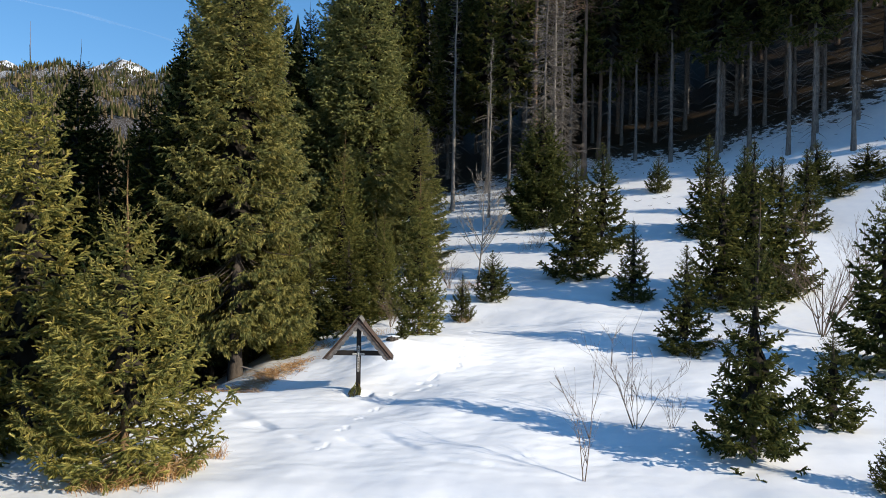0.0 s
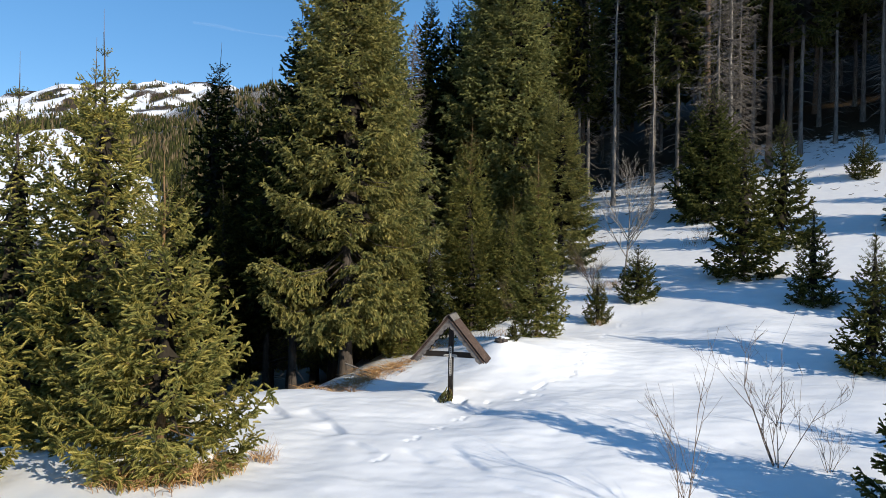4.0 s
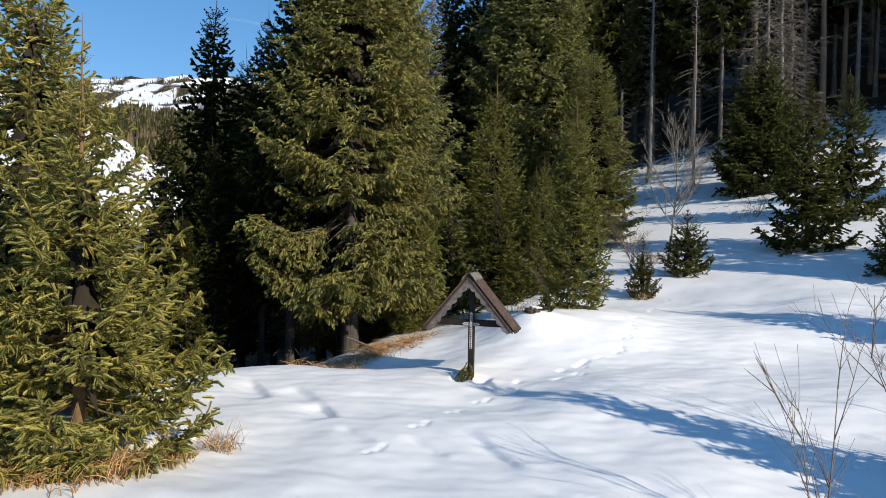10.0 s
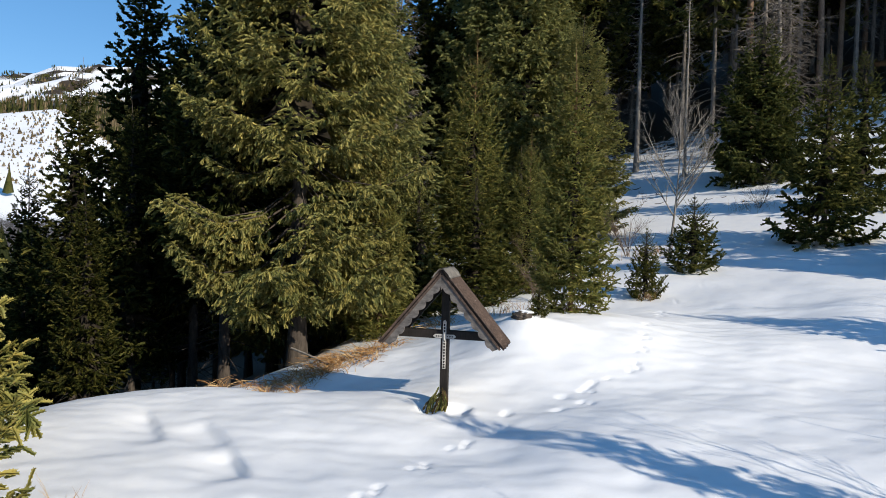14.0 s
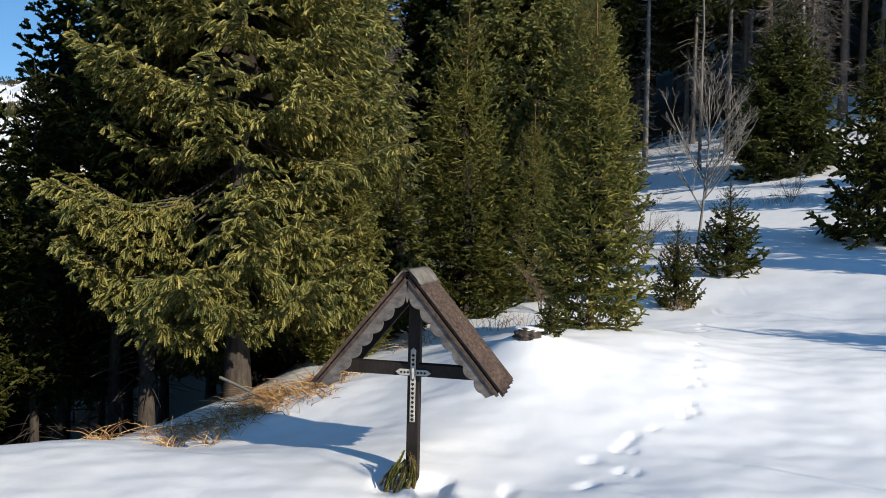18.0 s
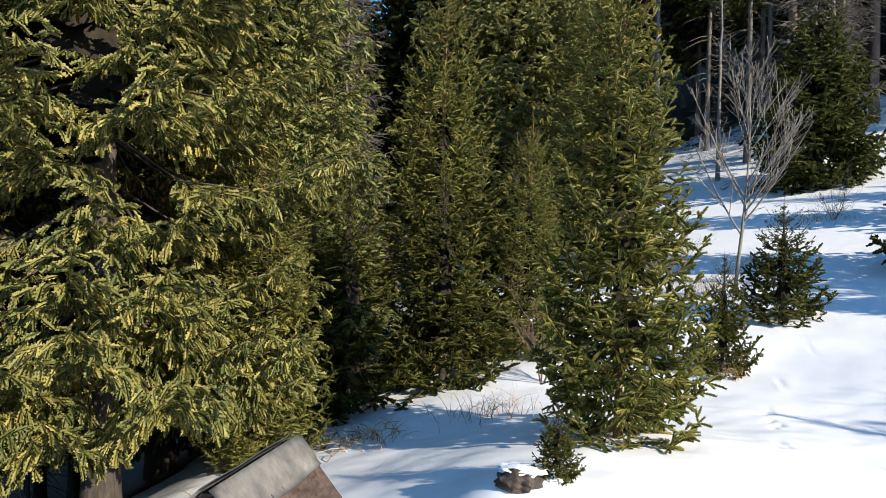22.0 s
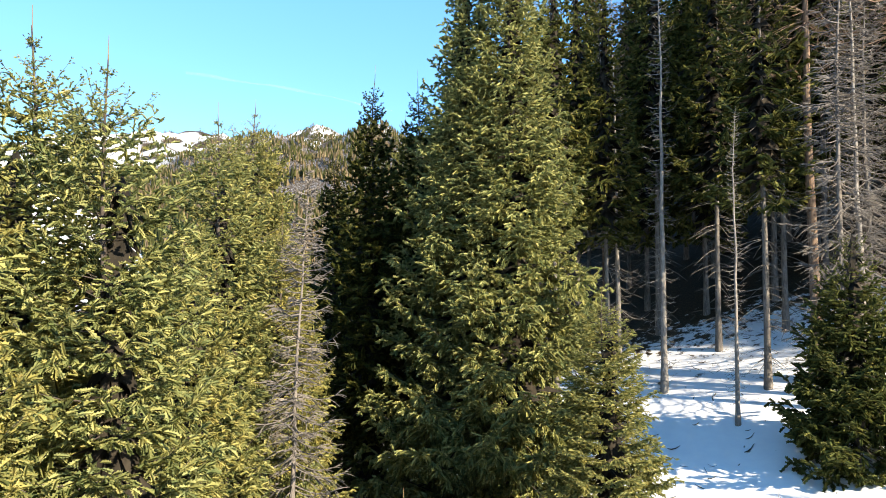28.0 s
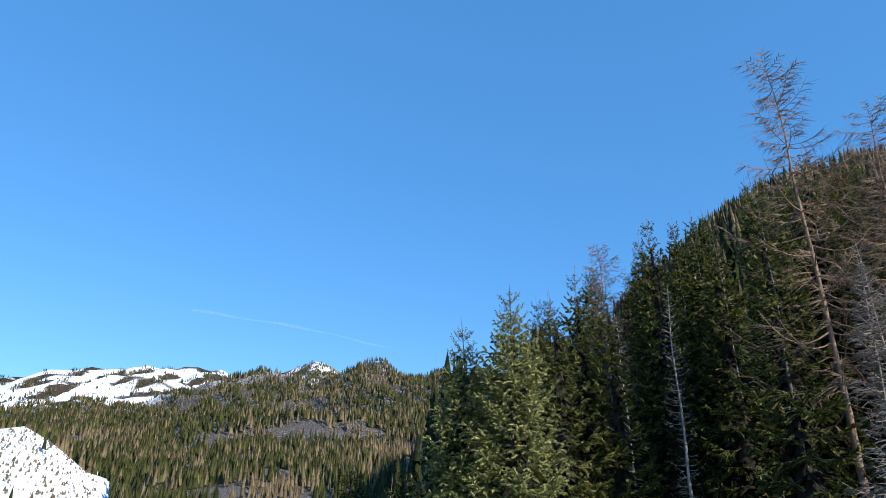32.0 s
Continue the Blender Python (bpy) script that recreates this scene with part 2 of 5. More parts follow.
def snow_relief(x, y):
    """Wind-shaped swells of the open snow."""
    near = np.exp(-(((x - 1) / 14) ** 4) - ((y - 18) / 17) ** 4)
    z = 0.11 * waves(x, y, 11, 7.5, 2) + 0.03 * waves(x * 0.8, y * 1.5, 12, 2.3, 3)
    z = z + 0.58 * np.exp(-(((x + 0.8) / 2.4) ** 2) - ((y - 22.6) / 2.0) ** 2) - 0.3 * np.exp(-(((x + 5.0) / 1.5) ** 2) - ((y - 19.9) / 1.0) ** 2)
    return z * near + 0.32 * np.exp(-(((x + 1.2) / 0.75) ** 2) - ((y - 21.5) / 0.6) ** 2)


def height(x, y):
    return land(x, y) + snow_relief(np.asarray(x, float), np.asarray(y, float))


def on_ground(x, y):
    return float(height(np.array([x]), np.array([y]))[0])


def steps_to(start, end, first, grow):
    out, d = [start], first
    while (end - out[-1]) * (1 if end > start else -1) > 0:
        out.append(out[-1] + (d if end > start else -d))
        d = min(d * grow, 32.0)
    return out[1:]


def mesh_from(name, verts, faces, mat=None, smooth=False):
    """A mesh from an array of places and an array of triangles or quads."""
    me = bpy.data.meshes.new(name)
    verts, faces = np.asarray(verts, np.float32), np.asarray(faces, np.int32)
    k = faces.shape[1]
    me.vertices.add(len(verts))
    me.vertices.foreach_set("co", verts.ravel())
    me.loops.add(faces.size)
    me.loops.foreach_set("vertex_index", faces.ravel())
    me.polygons.add(len(faces))
    me.polygons.foreach_set("loop_start", np.arange(0, faces.size, k, dtype=np.int32))
    me.update(calc_edges=True)
    if smooth:
        me.polygons.foreach_set("use_smooth", np.ones(len(faces), bool))
    if mat:
        me.materials.append(mat)
    return me


# small marks in the snow: place, length, width, heading, depth
MARKS = []


def mark(x, y, length, width, heading, depth):
    MARKS.append((x, y, length, width, math.radians(heading), depth))


def pressed(x, y):
    z = np.zeros_like(x)
    for mx, my, ln, wd, a, dep in MARKS:
        u = (x - mx) * math.cos(a) + (y - my) * math.sin(a)
        w = (y - my) * math.cos(a) - (x - mx) * math.sin(a)
        # a sharp lip on the far side, running out softly towards the near side
        lip = step(-2.4, 0.7, w / wd) * (1 - step(0.75, 1.3, w / wd))
        z = z - dep * np.exp(-((u / ln) ** 4)) * lip
    return z



# ---- building blocks ----


def part(name, data, parent, label="", mat=None):
    """One mesh object under a thing or a part; data is a mesh or a bmesh."""
    if isinstance(data, bmesh.types.BMesh):
        me = bpy.data.meshes.new(name)
        data.to_mesh(me)
        data.free()
        data = me
    if mat and not data.materials:
        data.materials.append(mat)
    ob = new(name, data)
    ob.parent = parent
    if label:
        ob["label"] = label
    return ob


def thing(name, x, y, z, turn=0.0, label="", category="", group=""):
    ob = new(name)
    ob.empty_display_size = 0.2
    ob.matrix_world = pose(x, y, z, 0, 0, turn)
    return tagged(ob, label, category, group)


def tubes(lines, radii, sides=4):
    """Tapered tubes round an array of polylines (N, P, 3) with radii (N, P): places and quads."""
    lines, radii = np.asarray(lines, float), np.asarray(radii, float)
    n, p, _ = lines.shape
    d = np.gradient(lines, axis=1)
    d /= np.linalg.norm(d, axis=2, keepdims=True) + 1e-9
    ref = np.where(np.abs(d[..., 2:3]) > 0.9, np.array([1.0, 0, 0]), np.array([0, 0, 1.0]))
    a = np.cross(d, ref)
    a /= np.linalg.norm(a, axis=2, keepdims=True) + 1e-9
    b = np.cross(d, a)
    ang = np.arange(sides) * 2 * math.pi / sides
    ring = a[:, :, None] * np.cos(ang)[:, None] + b[:, :, None] * np.sin(ang)[:, None]
    v = lines[:, :, None] + ring * radii[:, :, None, None]
    i = np.arange(n * p * sides).reshape(n, p, sides)
    q = np.stack([i[:, :-1], np.roll(i[:, :-1], -1, 2), np.roll(i[:, 1:], -1, 2), i[:, 1:]], -1)
    return v.reshape(-1, 3), q.reshape(-1, 4)


def joined(pieces):
    vs, fs, o = [], [], 0
    for v, f in pieces:
        vs.append(v)
        fs.append(f + o)
        o += len(v)
    return np.concatenate(vs), np.concatenate(fs)


def trunk_mesh(name, rng, h, r, mat, bend=0.01, sides=10, tip=0.008):
    t = np.linspace(0, 1, 16)
    w = bend * h * np.stack([np.cumsum(rng.normal(0, 0.25, 16)), np.cumsum(rng.normal(0, 0.25, 16))], 1)
    w -= w[0]
    rad = r * (1 - t) ** 1.05 + tip
    rad[0] *= 1.35
    line = np.column_stack([w * t[:, None], t * h - 0.25 * (t == 0)])
    v, q = tubes(line[None], rad[None], sides)
    return mesh_from(name, v, q, mat, True), line


def needles(rng, start, way, length, teeth, fins, size, sag=0.16):
    """Blunt bottle-brush shoots: rows of needle teeth round a sagging axis, each shoot (start, way, length) one island."""
    n = len(start)
    ref = np.where(np.abs(way[:, 2:3]) > 0.9, np.array([1.0, 0, 0]), np.array([0, 0, 1.0]))
    a = np.cross(way, ref)
    a /= np.linalg.norm(a, axis=1, keepdims=True) + 1e-9
    b = np.cross(a, way)
    t = np.arange(teeth + 1) / teeth
    axis = start[:, None] + way[:, None] * (length[:, None] * t)[..., None]
    axis[..., 2] -= sag * length[:, None] * t**2
    ang = np.arange(fins) * 6.283 / fins + rng.uniform(0, 6.28, (n, 1)) + rng.uniform(-0.35, 0.35, (n, fins))
    out = a[:, None] * np.cos(ang)[..., None] + 0.85 * b[:, None] * np.sin(ang)[..., None]
    prof = np.interp((np.arange(teeth) + 0.5) / teeth, (0, 0.3, 0.7, 1), (0.7, 1.0, 1.0, 0.8))
    rad = size.reshape(-1, 1, 1) * prof * rng.uniform(0.7, 1.25, (n, fins, teeth))
    mid = (axis[:, :-1] + axis[:, 1:]) / 2
    tips = mid[:, None] + out[:, :, None] * rad[..., None] + way[:, None, None] * (length[:, None, None] * 0.45 / teeth + 0.35 * rad)[..., None]
    per = teeth + 1 + fins * teeth
    v = np.concatenate([axis, tips.reshape(n, -1, 3)], 1).reshape(-1, 3)
    one = [(i, min(i + 2, teeth), teeth + 1 + j * teeth + i) for j in range(fins) for i in range(teeth)]
    f = (np.arange(n)[:, None, None] * per + np.array(one)).reshape(-1, 3)
    return v, f


def bough_lines(rng, h, r, bare, gap, per, taper, droop, rise, top=0.985, stub=0.12, curl=0.22):
    """Centre lines of the boughs, whorl by whorl: root heights, headings and lengths, then polylines of 6 points."""
    roots, heads, lens = [], [], []
    z = bare * h
    while z < h * top:
        u = (z - bare * h) / (h - bare * h)
        n = per + rng.randint(-1, 2)
        off = rng.uniform(0, 6.28)
        for k in range(max(3, n)):
            ln = r * ((1 - u) ** taper) * rng.uniform(0.72, 1.12) * (0.72 + 0.28 * min(1, u / 0.08)) + stub
            roots.append(z + rng.uniform(-0.17, 0.17) * gap)
            heads.append(off + k * 6.283 / max(3, n) + rng.uniform(-0.3, 0.3))
            lens.append(ln)
        z += gap * rng.uniform(0.75, 1.25) * (1.1 - (0.55 if h > 12 else 0.12) * u)
    roots, heads, lens = map(np.array, (roots, heads, lens))
    u = np.clip((roots - bare * h) / (h * (1 - bare)), 0, 1)
    t = np.linspace(0, 1, 7)
    up = (-droop + (rise + droop) * u**1.3) + rng.normal(0, 0.07, len(u))
    zz = roots[:, None] + lens[:, None] * (up[:, None] * t - 0.28 * (1 - u[:, None]) * np.sin(t * 3.14) * 0.6 + curl * t**3)
    bend = rng.normal(0, 0.12, len(u))[:, None] * t**2
    ang = heads[:, None] + bend
    xy = lens[:, None] * t * (1 - 0.06 * t)
    return np.stack([xy * np.cos(ang), xy * np.sin(ang), zz], -1), lens, u


def spruce_meshes(name, seed, h, r, bare=0.03, gap=0.3, per=6, taper=0.85, droop=0.25, rise=0.75, twig=0.13, tuft=0.16,
                  teeth=4, fins=5, size=0.03, fan=0.35, inner=0.25, skirt=0.9, hang=0.4, stub=0.12, curl=0.22, heart=0.5, mat=NEEDLES, trunk=None, leader=0.5, bark=BARK, lop=0.0):
    """Meshes of a spruce: trunk, boughs, crown of needle tufts."""
    rng = np.random.RandomState(seed)
    tm, line = trunk_mesh(name + "_trunk", rng, h, trunk or 0.011 * h + 0.02, bark)
    b, lens, u = bough_lines(rng, h, r, bare, gap, per, taper, droop, rise, 1 - leader * 0.75 / h - 0.012, stub, curl)
    if leader > 0.3 and tuft < 0.2:
        # short upswept whorls up the leading shoot
        zw = h - leader * np.repeat((0.3, 0.62, 0.92, 1.2), 5) + rng.uniform(-0.03, 0.03, 20)
        lw = leader * np.repeat((0.1, 0.2, 0.3, 0.4), 5) * rng.uniform(0.75, 1.2, 20)
        aw = np.tile(np.arange(5) * 1.2566, 4) + np.repeat(rng.uniform(0, 6.28, 4), 5) + rng.uniform(-0.25, 0.25, 20)
        t = np.linspace(0, 1, 7)
        out = lw[:, None] * t * 0.8
        b = np.concatenate([b, np.stack([out * np.cos(aw)[:, None], out * np.sin(aw)[:, None], zw[:, None] + lw[:, None] * (0.55 * t + 0.25 * t**2)], -1)])
        lens, u = np.concatenate([lens, lw]), np.concatenate([u, np.full(20, 1.0)])
    # lean with the trunk
    for k in (0, 1):
        b[:, :, k] += np.interp(b[:, :1, 2], line[:, 2], line[:, k])
    if lop:
        keep = rng.uniform(0, 1, len(b)) > lop * (1 - u)
        b, lens, u = b[keep], lens[keep], u[keep]
    k = 1 if h < 12 else 2
    bv, bq = tubes(b[:, ::k], (np.maximum(0.007 * lens[:, None], 0.005) * np.linspace(1.3, 0.3, 7))[:, ::k], 3)
    if bare > 0.18:
        n = int(bare * h * 8)
        zs, a = rng.uniform(1.2, bare * h, n), rng.uniform(0, 6.28, n)
        ln = rng.uniform(0.3, 1.0, n) * np.interp(zs, (0, bare * h), (1.2, 2.4))
        t3 = np.linspace(0, 1, 4)
        pts = np.stack([(ln * np.cos(a))[:, None] * t3, (ln * np.sin(a))[:, None] * t3, zs[:, None] - (ln * rng.uniform(0.1, 0.7, n))[:, None] * t3**1.5], -1)
        bv, bq = joined([(bv, bq), tubes(pts, np.tile((0.022, 0.018, 0.013, 0.005), (n, 1)), 3)])
    # near-black ragged skirts close to the trunk, added to block sun inside the crown
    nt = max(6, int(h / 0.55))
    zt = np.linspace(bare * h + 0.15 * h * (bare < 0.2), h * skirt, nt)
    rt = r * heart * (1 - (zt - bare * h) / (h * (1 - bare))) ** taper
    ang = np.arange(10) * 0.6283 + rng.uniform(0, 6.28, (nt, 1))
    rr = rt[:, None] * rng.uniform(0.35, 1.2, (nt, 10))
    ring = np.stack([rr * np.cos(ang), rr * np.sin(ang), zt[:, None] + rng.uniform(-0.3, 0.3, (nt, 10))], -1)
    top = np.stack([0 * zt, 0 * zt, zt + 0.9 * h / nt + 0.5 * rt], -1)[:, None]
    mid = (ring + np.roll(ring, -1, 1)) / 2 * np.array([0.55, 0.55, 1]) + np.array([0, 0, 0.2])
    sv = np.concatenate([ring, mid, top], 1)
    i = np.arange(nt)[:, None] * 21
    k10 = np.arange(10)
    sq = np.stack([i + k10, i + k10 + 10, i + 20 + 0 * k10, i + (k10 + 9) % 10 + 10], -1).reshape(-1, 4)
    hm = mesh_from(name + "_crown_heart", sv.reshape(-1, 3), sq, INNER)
    bm = mesh_from(name + "_crown_frame", bv, bq, bark)
    starts, ways, lengths = [], [], []
    for line_, ln, uu in zip(b, lens, u):
        # side shoots along the bough, and their tufts
        n = max(3, int(ln / twig))
        s = (np.arange(n) + rng.uniform(0.2, 0.8, n)) / n
        s = inner + (1 - inner) * s
        s = np.concatenate([s, s + 0.3 / n])
        s = np.clip(s, 0, 0.99)
        seg = np.minimum((s * 6).astype(int), 5)
        p0 = line_[seg] + (line_[seg + 1] - line_[seg]) * (s * 6 - seg)[:, None]
        d = line_[seg + 1] - line_[seg]
        d /= np.linalg.norm(d, axis=1, keepdims=True)
        side = np.stack([-d[:, 1], d[:, 0], 0 * d[:, 0]], 1)
        side /= np.linalg.norm(side, axis=1, keepdims=True) + 1e-9
        sg = np.where(np.arange(len(s)) < len(s) // 2, 1.0, -1.0)[:, None]
        a = rng.uniform(0.75, 1.15, len(s))[:, None]
        w = d * np.cos(a) + side * sg * np.sin(a) + np.array([0, 0, 1.0]) * rng.normal(0.08 - hang * (1 - uu), 0.2, len(s))[:, None]
        w /= np.linalg.norm(w, axis=1, keepdims=True)
        sl = np.clip(ln * (0.36 + 0.2 * uu) * (1.0 - 0.62 * s) * rng.uniform(0.6, 1.25, len(s)), tuft * 0.8, 0.9)
        m = np.maximum(1, np.round(sl / tuft)).astype(int)
        rep = np.repeat(np.arange(len(s)), m)
        idx = np.concatenate([np.arange(k) for k in m])
        step_ = (sl / m)[rep]
        jit = rng.normal(0, 0.45, (len(rep), 3))
        ww = w[rep] + jit + np.array([0, 0, -0.35 * hang]) * idx[:, None] * (1 - uu)
        ww /= np.linalg.norm(ww, axis=1, keepdims=True)
        starts.append(p0[rep] + w[rep] * (idx * step_)[:, None])
        ways.append(ww)
        lengths.append(step_ * 1.15)
        # tufts on the bough itself, and its tip
        k = max(2, int(ln / tuft))
        s2 = np.linspace(0.3, 0.97, k)
        sg2 = np.minimum((s2 * 6).astype(int), 5)
        q0 = line_[sg2] + (line_[sg2 + 1] - line_[sg2]) * (s2 * 6 - sg2)[:, None]
        qd = line_[sg2 + 1] - line_[sg2]
        starts.append(q0)
        ways.append(qd / np.linalg.norm(qd, axis=1, keepdims=True))
        lengths.append(np.full(k, tuft * 1.1))
    if leader:
        k = max(2, int(0.7 * leader / tuft))
        z = np.linspace(h - 1.3 * leader, h - 0.35 * leader, k)
        starts.append(np.stack([np.interp(z, line[:, 2], line[:, 0]), np.interp(z, line[:, 2], line[:, 1]), z], 1))
        ways.append(np.tile((0, 0, 1.0), (k, 1)))
        lengths.append(np.full(k, tuft))
    starts, ways, lengths = map(np.concatenate, (starts, ways, lengths))
    # many shoots fork into a hand of two or three fingers
    s0, w0, l0 = starts, ways, lengths
    for sg in (-1, 1):
        pick = np.where(rng.uniform(0, 1, len(s0)) < fan)[0]
        turn = sg * rng.uniform(0.45, 0.95, len(pick))
        c, s = np.cos(turn), np.sin(turn)
        w = w0[pick]
        fw = np.stack([w[:, 0] * c - w[:, 1] * s, w[:, 0] * s + w[:, 1] * c, w[:, 2] - 0.3 * hang], 1)
        starts = np.concatenate([starts, s0[pick] + w * (l0[pick] * 0.35)[:, None]])
        ways = np.concatenate([ways, fw / np.linalg.norm(fw, axis=1, keepdims=True)])
        lengths = np.concatenate([lengths, l0[pick] * 0.85])
    up = np.clip(starts[:, 2:3] / h, 0, 1)
    lengths = lengths * (1.08 - 0.42 * up[:, 0] ** 3)
    fine = np.clip((h - starts[:, 2]) / (10 * tuft), 0.4, 1)
    v, f = needles(rng, starts, ways, lengths * fine, teeth, fins, size * (1.05 - 0.25 * up**2) * fine[:, None])
    cm = mesh_from(name + "_crown", v, f, mat)
    lm = None
    if leader:
        z = np.linspace(h - leader * 1.6, h + leader * 0.3, 5)
        top = np.stack([np.interp(z, line[:, 2], line[:, 0]), np.interp(z, line[:, 2], line[:, 1]), z], 1)
        lm = mesh_from(name + "_leader", *tubes(top[None], np.linspace(0.013, 0.004, 5)[None] * (0.7 + 0.02 * h), 5), LEADER, True)
    return tm, bm, cm, lm, hm


def place_tree(name, meshes, x, y, label, category="tree", group="", turn=0.0, scale=1.0, wide=1.0, z=None, lean=(0, 0), names=("trunk", "crown_frame", "crown", "leader", "crown_heart")):
    base = on_ground(x, y) if z is None else z
    crown_kind = {"crown_frame": "stuff", "crown": "stuff", "branchwork": "stuff", "crown_heart": "stuff"}
    ob = thing(name, x, y, base - 0.02, turn, label, category, group)
    ob.matrix_world = pose(x, y, base - 0.02, lean[0], lean[1], turn) @ Matrix.Diagonal((scale * wide, scale * wide, scale, 1))
    for nm, me in zip(names, meshes):
        if me:
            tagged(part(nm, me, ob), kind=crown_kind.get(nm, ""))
    return ob


def snag_meshes(name, seed, h, r, bare=0.1, mat=BARK_PALE, reach=1.6, gap=0.28, twigs=3, drop=0.35, sides=8, thin=1.0, taper=0.45, stout=0.011):
    """A dead or leafless conifer: trunk with thin drooping branches and side twigs."""
    rng = np.random.RandomState(seed)
    tm, line = trunk_mesh(name + "_trunk", rng, h, r, mat, 0.012, sides)
    b, lens, u = bough_lines(rng, h, reach, bare, gap, 4, taper, drop, 0.35)
    for k in (0, 1):
        b[:, :, k] += np.interp(b[:, :1, 2], line[:, 2], line[:, k])
    keep = rng.uniform(0, 1, len(b)) > 0.25
    b, lens, u = b[keep], lens[keep], u[keep]
    cut = rng.uniform(0.35, 1.0, len(b))
    b = b[:, :1] + (b - b[:, :1]) * cut[:, None, None]
    lens = lens * cut
    pieces = [tubes(b, np.maximum(stout * lens[:, None], 0.008 * thin) * np.linspace(1.4, 0.35, 7), 3)]
    if twigs:
        k = rng.randint(0, len(b), len(b) * twigs)
        s = rng.randint(2, 6, len(k))
        p0 = b[k, s]
        d = b[k, s + 1] - b[k, s]
        d /= np.linalg.norm(d, axis=1, keepdims=True) + 1e-9
        side = np.stack([-d[:, 1], d[:, 0], rng.uniform(-0.7, 0.3, len(k))], 1) * rng.choice([-1, 1], len(k))[:, None]
        side[:, 2] = -np.abs(side[:, 2])
        w = d * 0.8 + side
        ln = (lens[k] * rng.uniform(0.15, 0.4, len(k)))[:, None]
        t = np.linspace(0, 1, 3)
        tl = p0[:, None] + w[:, None] * (ln * t)[..., None] - np.array([0, 0, 0.25]) * (ln * t**2)[..., None]
        pieces.append(tubes(tl, np.full((len(k), 3), 0.006 * thin) * np.array([1, 0.8, 0.4]), 3))
    bm = mesh_from(name + "_branches", *joined(pieces), mat)
    return tm, bm


def shrub_meshes(name, seed, h, stems=3, spread=0.35, levels=3, thick=0.012, mat=TWIG, fork=4, upright=0.7, first=1):
    """A bare deciduous shrub or little tree: forking stems, and the twigs on them."""
    rng = np.random.RandomState(seed)
    made = {}

    def grow(p, d, ln, rad, lev):
        t = np.linspace(0, 1, 5)
        c = rng.normal(0, 0.12, 3)
        pts = p + np.outer(t * ln, d) + np.outer(t**2 * ln * 0.35, c + np.array([0, 0, 0.25]))
        made.setdefault(lev >= levels - 1, []).append((pts, rad * np.linspace(1, 0.3, 5)))
        if lev == 0:
            return
        for k in range(fork + rng.randint(-1, 2)):
            s = rng.randint(first if lev == levels else 1, 5)
            dd = (pts[s] - pts[s - 1]) / np.linalg.norm(pts[s] - pts[s - 1])
            sd = rng.normal(0, 1, 3)
            sd -= dd * (sd @ dd)
            sd /= np.linalg.norm(sd)
            nd = dd * upright + sd * (1.15 - upright) + np.array([0, 0, 0.15])
            grow(pts[s], nd / np.linalg.norm(nd), ln * rng.uniform(0.42, 0.66), rad * 0.55, lev - 1)

    for k in range(stems):
        a = rng.uniform(0, 6.28)
        d = np.array([math.cos(a) * spread, math.sin(a) * spread, 1.0])
        grow(np.array([math.cos(a) * 0.03, math.sin(a) * 0.03, -0.1]), d / np.linalg.norm(d), h * rng.uniform(0.5, 0.75), thick * rng.uniform(0.8, 1.2), levels)
    out = []
    for key, tag, sides in ((True, "_stem", 6), (False, "_twigs", 3)):
        if key in made:
            out.append(mesh_from(name + tag, *tubes(np.array([m[0] for m in made[key]]), np.maximum(np.array([m[1] for m in made[key]]), 0.0028), sides), mat, True))
    return out



def bare_tree_meshes(name, seed, h, r, mat=BARK_PALE):
    """A young leafless broadleaf tree: a trunk dissolving into upswept limbs, each with thin straight twigs."""
    rng = np.random.RandomState(seed)
    t = np.linspace(0, 1, 7)
    line = np.stack([0.05 * h * np.sin(t * 2.2), 0.03 * h * np.sin(t * 3.1 + 1), h * t - 0.15 * (t == 0)], -1)
    stem = mesh_from(name + "_stem", *tubes(line[None], (r * np.linspace(1, 0.14, 7))[None], 7), mat, True)

    def sprout(lines, rads, low, count, spread, length):
        """Upswept shoots from the upper part of each line."""
        k = np.repeat(np.arange(len(lines)), count)
        q = rng.uniform(low, 0.9, len(k)) * 6
        i = np.minimum(q.astype(int), 5)
        base = lines[k, i] + (lines[k, i + 1] - lines[k, i]) * (q - i)[:, None]
        d = lines[k, i + 1] - lines[k, i]
        d /= np.linalg.norm(d, axis=1, keepdims=True)
        a = rng.uniform(0, 6.28, len(k))
        w = d + spread * np.stack([np.cos(a), np.sin(a), 0 * a], -1)
        w /= np.linalg.norm(w, axis=1, keepdims=True)
        ln = length * rng.uniform(0.6, 1.15, len(k)) * (1.25 - 0.75 * q / 6)
        out = base[:, None] + w[:, None] * (ln[:, None] * t)[..., None]
        out[..., 2] += 0.22 * ln[:, None] * t**2
        return out, np.maximum((rads[k, i] * 0.62)[:, None] * np.linspace(1, 0.3, 7), 0.0042)

    limbs, lr = sprout(line[None], (r * np.linspace(1, 0.14, 7))[None], 0.28, 17, 0.75, 0.48 * h)
    twigs, tr = sprout(limbs, lr, 0.2, 6, 0.6, 0.2 * h)
    fine, fr = sprout(twigs, tr, 0.25, 3, 0.6, 0.09 * h)
    wood = joined([tubes(limbs, lr, 5), tubes(twigs, tr, 3), tubes(fine, fr, 3)])
    return stem, mesh_from(name + "_twigs", *wood, mat, True)


